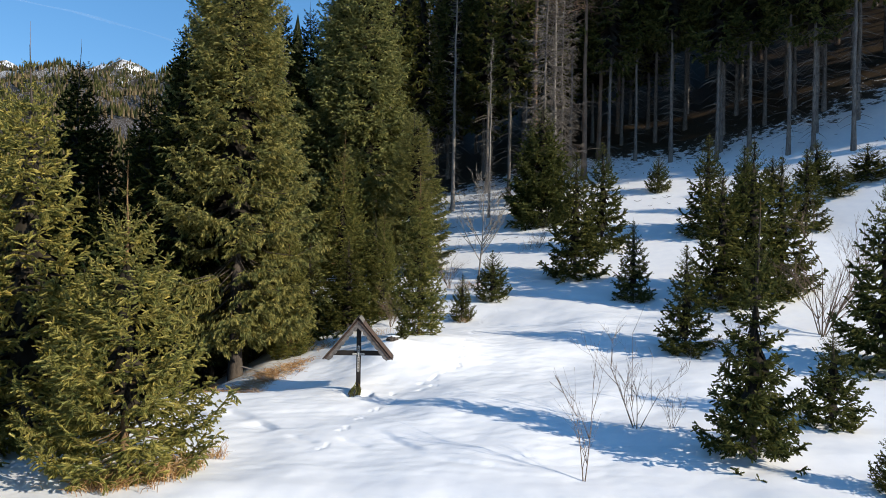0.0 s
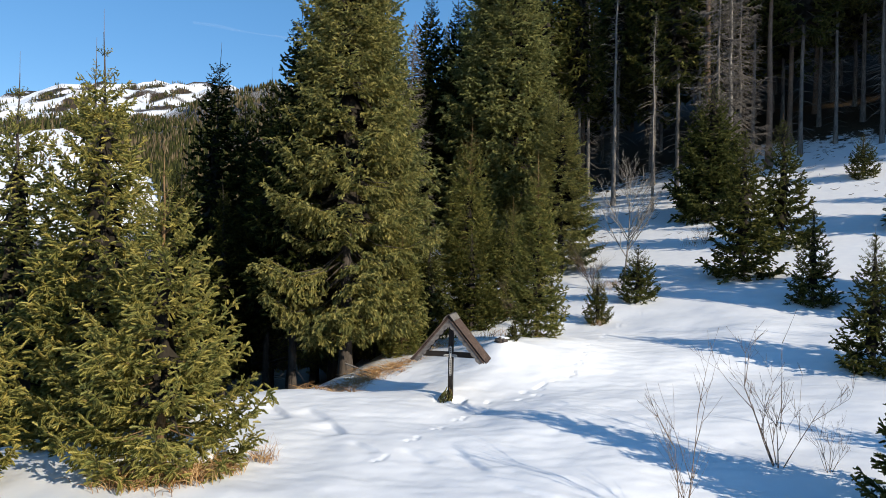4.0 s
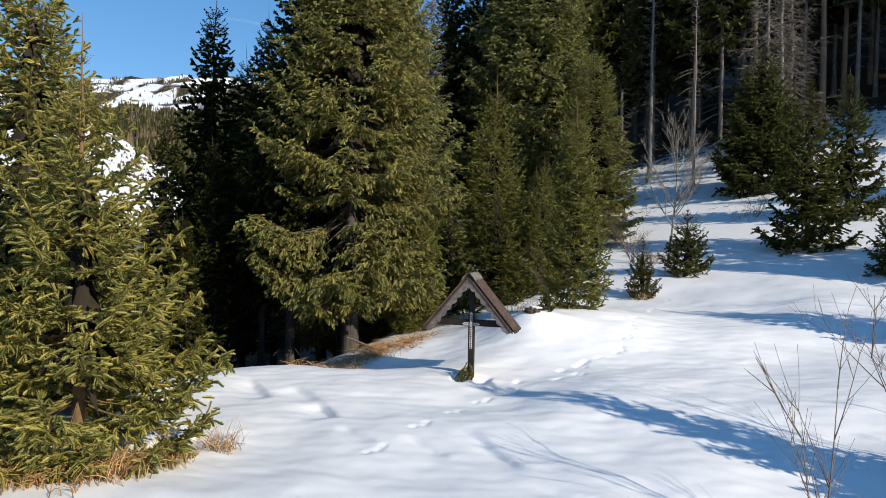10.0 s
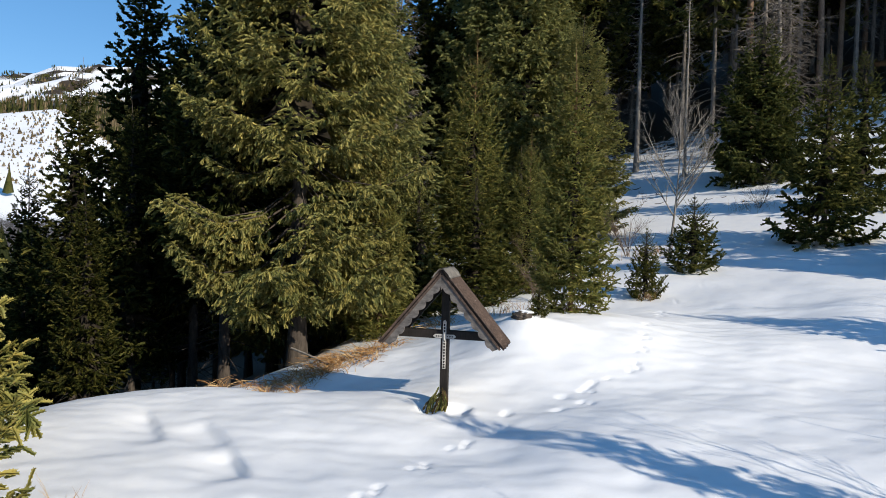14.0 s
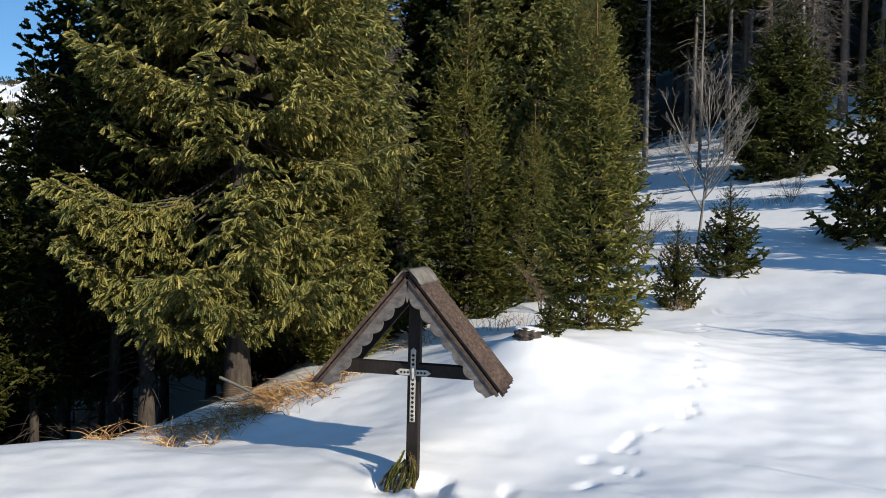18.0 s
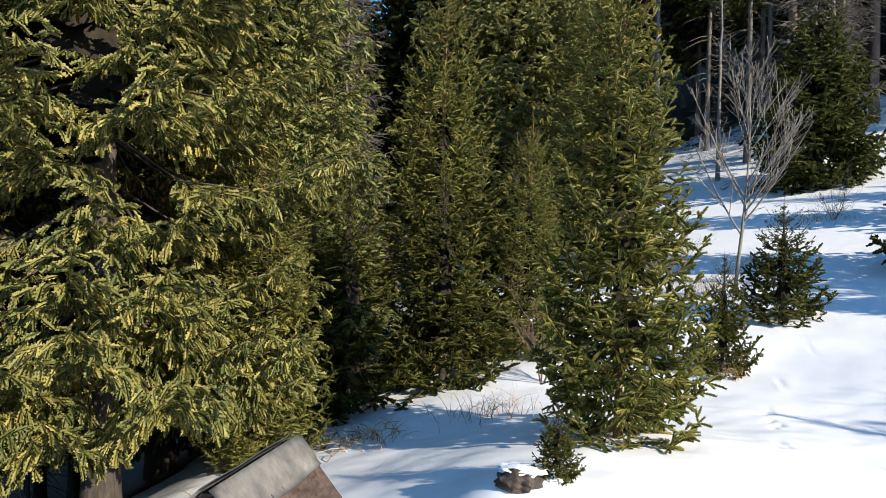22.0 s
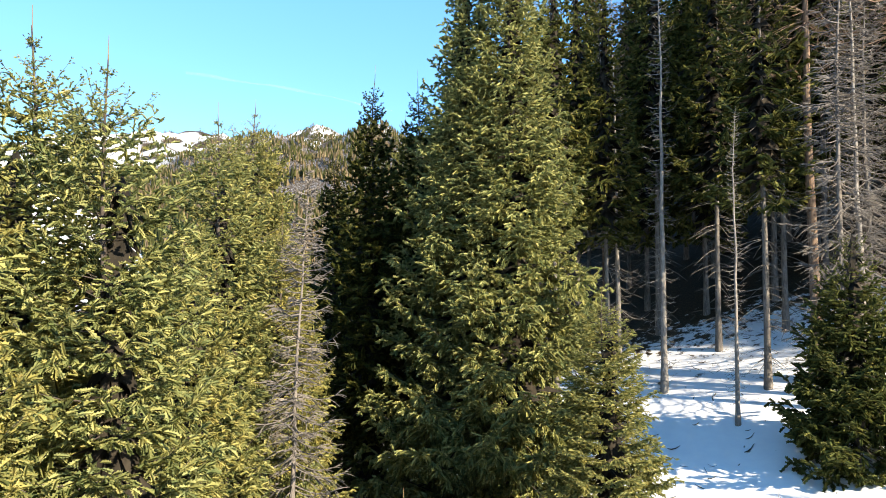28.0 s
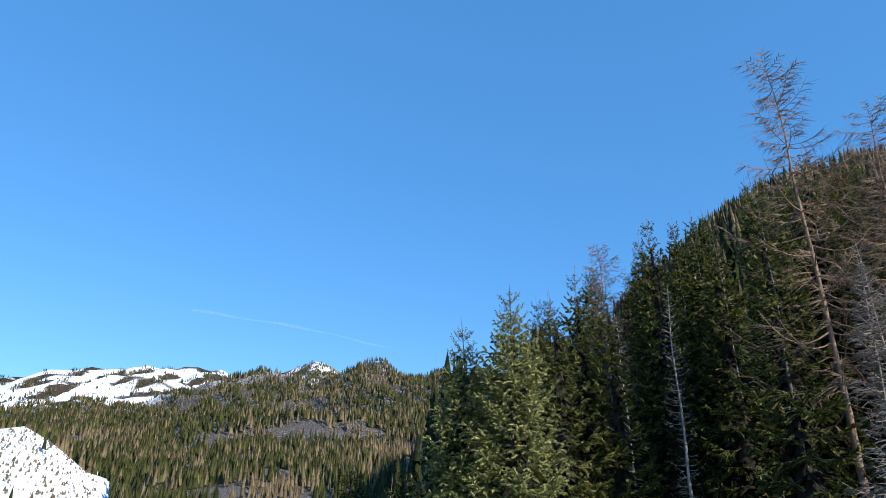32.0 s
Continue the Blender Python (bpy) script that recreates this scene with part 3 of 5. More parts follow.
# ---- spruces round the clearing ----
EDGE, YOUNG, SLOPE = "tall spruces at the clearing's edge", "young spruces on the snow", "dark spruces on the slope"
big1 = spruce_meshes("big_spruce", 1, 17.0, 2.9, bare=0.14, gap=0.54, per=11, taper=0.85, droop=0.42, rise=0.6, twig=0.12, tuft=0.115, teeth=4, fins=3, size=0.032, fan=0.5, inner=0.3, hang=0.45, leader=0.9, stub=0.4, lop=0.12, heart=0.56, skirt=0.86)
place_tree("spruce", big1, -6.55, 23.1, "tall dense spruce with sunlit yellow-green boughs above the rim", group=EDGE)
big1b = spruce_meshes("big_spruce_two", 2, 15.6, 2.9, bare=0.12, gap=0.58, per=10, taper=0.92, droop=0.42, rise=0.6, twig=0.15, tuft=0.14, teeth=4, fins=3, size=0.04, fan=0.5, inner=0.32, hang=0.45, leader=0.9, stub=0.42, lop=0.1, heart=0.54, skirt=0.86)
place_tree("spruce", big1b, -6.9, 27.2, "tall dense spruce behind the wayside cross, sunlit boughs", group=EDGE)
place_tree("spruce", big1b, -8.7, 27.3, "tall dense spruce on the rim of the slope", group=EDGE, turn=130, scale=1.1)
place_tree("spruce", big1b, -9.9, 34.6, "tall spruce on the slope below the clearing", group=EDGE, turn=40, scale=1.12)
for x, y, s, a in ((-8.0, 30.5, 0.9, 15), (-10.5, 29.5, 0.96, 75), (-10.2, 38.0, 0.95, 165)):
    place_tree("spruce", big1b, x, y, "tall spruce crowded among others below the rim", group=EDGE, turn=a, scale=s)
place_tree("spruce", big1b, -12.6, 41.0, "tall spruce on the slope below the clearing", group=EDGE, turn=250, scale=1.27)
place_tree("spruce", big1b, -0.5, 37.6, "broad sunlit spruce with boughs down to the snow", group=EDGE, turn=310, scale=0.6, wide=1.35)
big2 = spruce_meshes("wide_spruce", 3, 22.5, 4.4, bare=0.03, gap=0.66, per=10, taper=0.85, droop=0.38, rise=0.7, twig=0.22, tuft=0.205, teeth=3, fins=4, size=0.06, fan=0.45, hang=0.5, heart=0.58, lop=0.05)
place_tree("spruce", big2, -3.6, 43.0, "very tall broad spruce with cones near its top", group=EDGE)
place_tree("spruce", big2, -5.5, 43.8, "very tall broad spruce, twin of its neighbour", group=EDGE, turn=100, scale=0.97)

left1 = spruce_meshes("left_spruce", 4, 5.3, 1.9, bare=0.02, gap=0.31, per=8, taper=1.2, droop=0.05, rise=1.0, twig=0.09, tuft=0.12, teeth=5, fins=4, size=0.024, leader=1.1, heart=0.4, hang=0.15, stub=0.2, fan=0.35, skirt=0.6, bark=LEADER, mat=NEEDLES_YELLOW_LIT)
place_tree("spruce", left1, -5.7, 12.5, "young olive-green spruce with a long bare leader above dry grass", group=YOUNG)
left2 = spruce_meshes("left_spruce_two", 5, 8.3, 2.1, bare=0.02, gap=0.42, per=8, taper=1.1, droop=0.2, rise=0.95, twig=0.13, tuft=0.15, teeth=4, fins=4, size=0.032, leader=1.6, hang=0.25, stub=0.2, skirt=0.7, mat=NEEDLES_YELLOW_LIT)
place_tree("spruce", left2, -8.5, 14.4, "bushy sunlit spruce at the edge of the snow", group=YOUNG)
place_tree("spruce", left2, -10.3, 16.2, "bushy sunlit spruce at the edge of the snow", group=YOUNG, turn=140, scale=1.06)
place_tree("spruce", left2, -11.9, 15.6, "bushy sunlit spruce at the edge of the snow", group=YOUNG, turn=260, scale=1.08)
place_tree("spruce", left2, -8.4, 10.6, "bushy spruce half shaded by its neighbours", group=YOUNG, turn=70, scale=0.72)

y1 = spruce_meshes("slim_spruce", 6, 7.9, 1.75, bare=0.03, gap=0.37, per=9, taper=1.05, droop=0.15, rise=1.05, twig=0.12, tuft=0.14, teeth=5, fins=4, size=0.022, leader=1.2, heart=0.32, hang=0.15, stub=0.28, curl=0.35, skirt=0.6, fan=0.4, bark=LEADER, mat=NEEDLES_MID, trunk=0.045)
place_tree("spruce", y1, -3.7, 29.2, "slim young spruce with a pale leader", group=YOUNG)
y2 = spruce_meshes("cone_spruce", 7, 5.5, 0.92, bare=0.04, gap=0.25, per=11, taper=1.05, droop=0.28, rise=1.05, twig=0.085, tuft=0.11, teeth=5, fins=4, size=0.02, leader=0.95, heart=0.42, hang=0.15, stub=0.2, curl=0.4, skirt=0.55, fan=0.45, bark=LEADER, mat=NEEDLES_MID, trunk=0.04)
place_tree("spruce", y2, -0.35, 23.3, "young green conical spruce growing out of the snow", group=YOUNG)
place_tree("spruce", y1, -5.5, 27.0, "thin young spruce among the tall ones", group=YOUNG, turn=80, scale=0.7)
place_tree("spruce", y1, -5.0, 24.3, "thin young spruce among the tall ones", group=YOUNG, turn=200, scale=0.62)
place_tree("spruce", y1, -1.9, 29.0, "slim young spruce in the shade of a tall one", group=YOUNG, turn=300, scale=0.6)

small = spruce_meshes("small_spruce", 8, 2.3, 0.8, bare=0.04, gap=0.18, per=9, taper=1.0, droop=0.05, rise=0.9, twig=0.1, tuft=0.1, teeth=3, fins=4, size=0.028, mat=NEEDLES_DARK, leader=0.4, heart=0.4, hang=0.1, stub=0.14, fan=0.3, skirt=0.6)
for x, y, s, w, a, lab in ((1.45, 27.75, 0.85, 0.8, 0, "knee-high spruce sapling in the snow"), (3.0, 30.4, 1.02, 1.1, 50, "small dark spruce sapling in the snow"),
                           (17.1, 48.2, 1.2, 1.0, 20, "small spruce on the upper slope"), (25.3, 42.3, 1.3, 1.2, 90, "small spruce on the upper slope"),
                           (25.2, 40.0, 0.9, 1.6, 10, "low bushy spruce on the upper slope"), (27.5, 40.6, 1.0, 1.7, 200, "low bushy spruce on the upper slope"),
                           (29.5, 39.6, 1.1, 1.8, 300, "low bushy spruce on the upper slope"), (23.0, 43.4, 1.1, 1.0, 250, "small spruce on the upper slope"),
                           (9.2, 15.3, 1.0, 0.95, 130, "small dark spruce beside a larger one"), (-0.9, 21.75, 0.27, 1.0, 0, "tiny spruce seedling behind the cross"),
                           (8.3, 12.0, 0.55, 1.0, 60, "small dark spruce beside a larger one")):
    place_tree("spruce", small, x, y, lab, group="spruce saplings", scale=s, wide=w, turn=a)
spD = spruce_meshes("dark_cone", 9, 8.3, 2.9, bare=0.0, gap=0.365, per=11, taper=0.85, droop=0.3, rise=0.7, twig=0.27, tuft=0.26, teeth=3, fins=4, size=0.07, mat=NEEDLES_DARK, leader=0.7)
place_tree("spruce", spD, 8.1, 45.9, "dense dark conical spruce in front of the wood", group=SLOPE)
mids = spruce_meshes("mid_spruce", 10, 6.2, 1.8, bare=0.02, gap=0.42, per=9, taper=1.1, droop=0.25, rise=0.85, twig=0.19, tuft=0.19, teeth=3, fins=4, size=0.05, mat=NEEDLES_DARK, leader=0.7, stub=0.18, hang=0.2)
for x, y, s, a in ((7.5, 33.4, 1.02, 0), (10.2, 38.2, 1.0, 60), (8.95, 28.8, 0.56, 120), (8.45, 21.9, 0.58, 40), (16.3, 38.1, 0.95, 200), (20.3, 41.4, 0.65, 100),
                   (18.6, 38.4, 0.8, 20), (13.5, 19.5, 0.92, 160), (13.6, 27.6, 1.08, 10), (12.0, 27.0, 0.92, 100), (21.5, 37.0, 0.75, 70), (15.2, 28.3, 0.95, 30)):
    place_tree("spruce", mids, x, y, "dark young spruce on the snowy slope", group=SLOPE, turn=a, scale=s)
for x, y, s, w, a in ((-3.2, 27.4, 0.6, 1.2, 140), (-4.6, 26.4, 0.6, 1.2, 20), (-2.3, 30.4, 0.7, 1.2, 60)):
    place_tree("spruce", mids, x, y, "low bushy spruce crowding between its neighbours", group=YOUNG, turn=a, scale=s, wide=w)
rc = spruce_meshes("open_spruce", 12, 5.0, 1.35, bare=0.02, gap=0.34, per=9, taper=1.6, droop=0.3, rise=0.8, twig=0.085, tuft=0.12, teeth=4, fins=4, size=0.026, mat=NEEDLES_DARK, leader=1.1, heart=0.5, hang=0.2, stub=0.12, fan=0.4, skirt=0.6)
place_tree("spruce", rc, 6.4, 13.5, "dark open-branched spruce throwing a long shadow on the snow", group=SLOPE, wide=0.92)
dark = spruce_meshes("gully_spruce", 13, 18.0, 2.7, bare=0.3, gap=0.6, per=9, taper=1.15, droop=0.45, rise=0.8, twig=0.4, tuft=0.3, teeth=3, fins=3, size=0.1, mat=NEEDLES_SHADED, trunk=0.2, leader=1.2, skirt=0.75, stub=0.22)
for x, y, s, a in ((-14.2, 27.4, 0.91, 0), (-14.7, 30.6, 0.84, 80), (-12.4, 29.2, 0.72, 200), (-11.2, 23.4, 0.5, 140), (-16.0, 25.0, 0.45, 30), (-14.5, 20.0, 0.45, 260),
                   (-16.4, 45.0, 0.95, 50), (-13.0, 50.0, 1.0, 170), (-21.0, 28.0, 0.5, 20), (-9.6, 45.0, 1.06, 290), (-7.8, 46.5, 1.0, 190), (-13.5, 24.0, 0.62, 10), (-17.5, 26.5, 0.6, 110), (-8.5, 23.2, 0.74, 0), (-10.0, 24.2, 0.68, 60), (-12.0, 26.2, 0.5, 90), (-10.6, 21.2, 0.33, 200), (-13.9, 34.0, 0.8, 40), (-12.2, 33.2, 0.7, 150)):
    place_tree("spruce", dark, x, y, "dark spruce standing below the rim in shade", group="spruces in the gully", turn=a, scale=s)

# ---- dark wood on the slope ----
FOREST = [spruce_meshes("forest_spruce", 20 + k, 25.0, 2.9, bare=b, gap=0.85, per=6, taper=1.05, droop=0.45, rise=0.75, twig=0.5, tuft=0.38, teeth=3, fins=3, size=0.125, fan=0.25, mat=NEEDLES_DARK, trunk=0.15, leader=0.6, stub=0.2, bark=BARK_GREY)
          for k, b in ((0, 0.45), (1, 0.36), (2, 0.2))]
SNAGS = [snag_meshes("snag", 30 + k, 24.0, 0.17, bare=0.08, reach=r, gap=0.4, twigs=3, thin=1.7) for k, r in ((0, 1.4), (1, 2.2))]
LARCH = snag_meshes("larch", 33, 33.0, 0.26, bare=0.45, mat=LARCH_BARK, reach=5.0, gap=0.5, twigs=44, drop=0.1, thin=1.3, taper=0.38, stout=0.008)
DRY = snag_meshes("dry_tree", 36, 15.0, 0.1, bare=0.12, mat=DRYBARK, reach=2.3, gap=0.2, twigs=14, thin=2.0, drop=0.55, taper=0.7)
BARE = ("trunk", "branchwork")
NAMED = []


def wood_tree(name, meshes, x, y, label, group, names=BARE, **k):
    NAMED.append((x, y))
    return place_tree(name, meshes, x, y, label, "tree", group, names=names, **k)


DEAD, TALL = "dead trees in the wood", "forest spruces"
SPRUCE_PARTS = ("trunk", "crown_frame", "crown", "leader", "crown_heart")
wood_tree("dead_tree", SNAGS[0], 2.4, 53.6, "pale dead spruce trunk with broken twigs", DEAD, scale=0.92)
wood_tree("dead_tree", SNAGS[1], 0.45, 58.0, "pale dead spruce trunk with broken twigs", DEAD, scale=0.88)
wood_tree("dead_tree", SNAGS[0], 4.9, 49.6, "leaning grey snag with a snapped top", DEAD, scale=0.55, lean=(0, -4), turn=80)
wood_tree("dead_tree", SNAGS[1], 9.8, 50.0, "grey dead spruce hung with dry twigs", DEAD, scale=0.9, turn=30)
wood_tree("dead_tree", DRY, 10.6, 51.2, "grey dead spruce hung with dry twigs", DEAD, scale=1.3, turn=60)
wood_tree("dead_tree", DRY, 8.9, 49.4, "grey dead spruce hung with dry twigs", DEAD, scale=1.4, turn=160)
wood_tree("dead_tree", DRY, -7.9, 34.6, "dry grey dead tree with dense twigs among the spruces", DEAD, turn=200)
wood_tree("larch", LARCH, 13.2, 54.5, "leafless brown larch behind the tallest one", "larches", turn=70, scale=0.86)
wood_tree("larch", LARCH, 15.5, 58.5, "leafless brown larch on the upper slope", "larches", turn=150, scale=0.8)
wood_tree("larch", LARCH, 8.7, 52.0, "tall leafless brown larch above the wood", "larches", scale=0.97)
wood_tree("spruce", FOREST[1], 6.7, 52.2, "tall forest spruce, bare below, green above", TALL, names=SPRUCE_PARTS)
for k, (x, y) in enumerate(((20.3, 54.2), (23.1, 51.9), (23.9, 53.0), (25.3, 51.1), (26.7, 48.1), (28.1, 47.3), (29.6, 45.1), (15.5, 55.5), (12.5, 56.5))):
    wood_tree("spruce", FOREST[k % 2], x, y, "tall forest spruce, bare below, green above", TALL, names=SPRUCE_PARTS, turn=k * 67, scale=0.95 + 0.03 * (k % 4))
rng = np.random.RandomState(77)
spots = list(NAMED) + [(-3.6, 43), (-6.3, 43.6), (8.1, 45.9), (-14.2, 27.4), (-14.7, 30.6), (-12.4, 29.2), (-16, 25), (-11.2, 23), (-16.4, 45), (-13, 50), (-12.6, 43), (-10, 34.8), (-12, 37.2)]
made = tries = 0
while made < 255 and tries < 20000:
    tries += 1
    x, y = rng.uniform(-40, 66), rng.uniform(14, 84)
    front = np.interp(x, (-40, -15, -12, -6, 8, 20, 31, 38, 66), (20, 30, 40, 50, 56, 56, 46, 38, 27))
    if y < front or (y > 70 and x > 20 and rng.uniform() > 0.5) or (y > 82) or (x < -12 and y < 40 and np.interp(y, RIM_Y, RIM_X) - x < 12):
        continue
    gap = 2.5 if y < 66 and x < 34 else 4.0
    # a lane that lets low sun reach the snow inside the wood
    if x > 24 and abs(x * 0.503 + y * 0.864 - 46.1) < 2.2:
        continue
    if any((x - a) ** 2 + (y - b) ** 2 < gap * gap for a, b in spots):
        continue
    spots.append((x, y))
    made += 1
    k = rng.randint(0, 12)
    sc = rng.uniform(0.86, 1.06)
    dip = np.interp(y, RIM_Y, RIM_X) - x > 0
    turn = rng.uniform(0, 360)
    rise_ = float(np.interp(x, (-16, -12, -6, -2.5, 0.4, 5, 12), (0.45, 0.55, 0.85, 1.04, 1.03, 1.03, 1.06)))
    if k == 0 and 0 < x < 30:
        wood_tree("dead_tree", SNAGS[0], x, y, "grey dead spruce in the shaded wood", DEAD, turn=turn, scale=sc * 0.7)
    elif k < 3 and y > 62:
        wood_tree("larch", LARCH, x, y, "leafless brown larch in the wood", "larches", turn=turn, scale=sc * 0.73 * rise_)
    else:
        wood_tree("spruce", FOREST[2 if dip or y > 61 else rng.randint(0, 2)], x, y, "tall forest spruce, bare below, green above", TALL, names=SPRUCE_PARTS, turn=turn, scale=sc * rise_)

# ---- bare shrubs ----
BROOM = ("stem", "branchwork")
sh1 = shrub_meshes("shrub", 41, 2.7, stems=2, spread=0.3, levels=2, thick=0.014, fork=5)
place_tree("bare_shrub", sh1, 2.7, 12.55, "leafless reddish sapling with two forked stems in snow", "shrub", "bare shrubs", names=BROOM, scale=0.84)
sh2 = shrub_meshes("shrub_two", 42, 1.9, stems=5, spread=0.45, levels=3, thick=0.014, fork=3)
place_tree("bare_shrub", sh2, 4.65, 15.4, "leafless many-stemmed shrub in the snow", "shrub", "bare shrubs", names=BROOM)
place_tree("bare_shrub", sh2, 5.4, 15.2, "low leafless shrub in the snow", "shrub", "bare shrubs", names=BROOM, scale=0.5, turn=90)
sh3 = shrub_meshes("whip", 43, 2.6, stems=1, spread=0.03, levels=1, thick=0.013, fork=4)
place_tree("bare_sapling", sh3, 5.1, 17.2, "thin upright leafless sapling", "sapling", "bare shrubs", names=BROOM)
btree = bare_tree_meshes("broad_sapling", 47, 4.9, 0.05)
place_tree("bare_tree", btree, 2.5, 32.4, "leafless grey broadleaf tree with upswept twigs", "tree", "bare shrubs", names=BROOM)
bush = shrub_meshes("bush", 45, 3.0, stems=7, spread=0.5, levels=3, thick=0.02, fork=4)
for x, y, s, a in ((13.7, 22.9, 1.35, 0), (6.9, 40.0, 0.5, 60), (1.2, 33.6, 0.7, 200), (-1.45, 27.0, 0.55, 20), (9.3, 20.4, 0.45, 50)):
    place_tree("bare_shrub", bush, x, y, "dense leafless brown bush", "shrub", "bare shrubs", names=BROOM, scale=s, turn=a)

# ---- marks in the snow ----
for x, y, ln, wd, a, dep in ((-5.85, 16.75, 0.62, 0.2, -44, 0.085), (-4.8, 16.6, 0.5, 0.2, -38, 0.08), (-4.0, 15.8, 0.45, 0.18, -46, 0.085), (-2.9, 14.7, 0.4, 0.12, -35, 0.05), (-5.05, 13.65, 0.45, 0.2, 80, 0.1),
                             (-0.8, 14.5, 0.65, 0.13, -52, 0.05), (-1.75, 14.5, 0.45, 0.11, -38, 0.04), (0.7, 13.15, 0.7, 0.1, -20, 0.04), (-1.78, 18.5, 0.16, 0.18, 0, 0.11), (-2.2, 18.4, 0.14, 0.14, 0, 0.08),
                             (6.7, 29.6, 1.2, 0.3, -32, 0.12), (7.9, 28.2, 0.6, 0.25, -70, 0.1), (-1.05, 18.6, 0.14, 0.06, 85, 0.04), (-0.32, 18.75, 0.12, 0.06, 40, 0.04), (-0.29, 19.36, 0.1, 0.05, 20, 0.04)):
    mark(x, y, ln, wd, a, dep)
rng = np.random.RandomState(3)
for line_ in (((-2.4, 14.1), (-2.07, 15.27), (-1.79, 16.15), (-1.5, 17.02), (-1.11, 17.79), (-0.9, 18.3)), ((1.62, 25.1), (1.66, 25.7), (2.1, 27.06), (2.93, 28.54), (4.0, 30.6), (5.4, 32.8)), ((0.84, 20.5), (0.95, 21.2), (1.05, 21.81), (1.22, 22.79), (1.4, 24.0), (1.6, 25.0))):
    for (x0, y0), (x1, y1) in zip(line_, line_[1:]):
        head = math.degrees(math.atan2(y1 - y0, x1 - x0))
        c, s = math.cos(math.radians(head)), math.sin(math.radians(head))
        for du, dw in ((0.0, 0.05), (0.13, -0.06), (0.28, 0.0)):
            mark(x0 + c * du - s * dw + rng.uniform(-0.03, 0.03), y0 + s * du + c * dw, 0.06, 0.035, head + rng.uniform(-20, 20), 0.04)
for x, y, ln, wd, a in ((0.17, 19.93, 0.07, 0.05, 45), (0.08, 19.78, 0.1, 0.045, 50), (0.0, 19.64, 0.06, 0.05, 20), (0.14, 19.62, 0.06, 0.045, 60), (0.02, 19.1, 0.08, 0.045, 40), (0.14, 19.05, 0.07, 0.045, 60), (0.4, 20.15, 0.08, 0.025, 50)):
    mark(x, y, ln, wd, a, 0.045)


# ---- ground ----
xs = np.array(sorted(steps_to(-7, -3600, 0.13, 1.055)) + list(np.arange(-7, 3.5, 0.05)) + steps_to(3.45, 1500, 0.13, 1.055))
ys = np.array(sorted(steps_to(12.5, -400, 0.13, 1.08)) + list(np.arange(12.5, 26, 0.055)) + steps_to(25.975, 3600, 0.13, 1.045))
gx, gy = np.meshgrid(xs, ys)
gz = height(gx, gy)
box = (gx > -10) & (gx < 12) & (gy > 8) & (gy < 34)
gz[box] += pressed(gx[box], gy[box])
nx, ny = len(xs), len(ys)
ii = np.arange(nx * ny).reshape(ny, nx)
quads = np.stack([ii[:-1, :-1], ii[:-1, 1:], ii[1:, 1:], ii[1:, :-1]], -1).reshape(-1, 4)
ground_mesh = mesh_from("ground", np.stack([gx, gy, gz], -1).reshape(-1, 3), quads, GROUND, True)
dist = np.hypot(gx, gy)
bear = np.degrees(np.arctan2(-gx, np.maximum(gy, 1e-3)))
side = np.interp(gy, RIM_Y, RIM_X) - gx
cover = 1.0 - step(1.6, 4.6, side) - 0.26 * np.exp(-(((gx + 5.1) / 0.9) ** 2) - ((gy - 21.2) / 0.8) ** 2)
cover = cover - 0.4 * step(44, 56, gy) - 0.42 * step(56, 66, gy) - 0.25 * step(67, 76, gy + 0.72 * gx) * step(8, 16, gx)
bare_hill = felled_hill(bear, dist) - wooded_land(bear, dist)
band = waves(bear * 55 + 0.5 * dist, dist * 0.3, 21, 130)
far_cover = 0.4 + 0.75 * step(-3, 6, bare_hill) * (0.72 + 0.5 * waves(gx, gy, 33, 40)) + step(1350, 1750, dist) * (0.24 + 0.34 * step(26, 33, bear)) * (0.4 + 2.0 * band)
far_cover = far_cover + 0.8 * np.exp(-(((bear - 31 - (480 - dist) * 0.043) / 1.3) ** 2)) * step(330, 350, dist) * (1 - step(470, 500, dist))
mixf = step(60, 200, dist) * (bear > 12)
cover = cover * (1 - mixf) + far_cover * mixf
att = ground_mesh.attributes.new("snow_cover", "FLOAT", "POINT")
att.data.foreach_set("value", cover.astype(np.float32).ravel())
ground = tagged(new("ground", ground_mesh), "smooth wind-packed snow over a sloping clearing, mountains beyond", "ground", kind="structure")


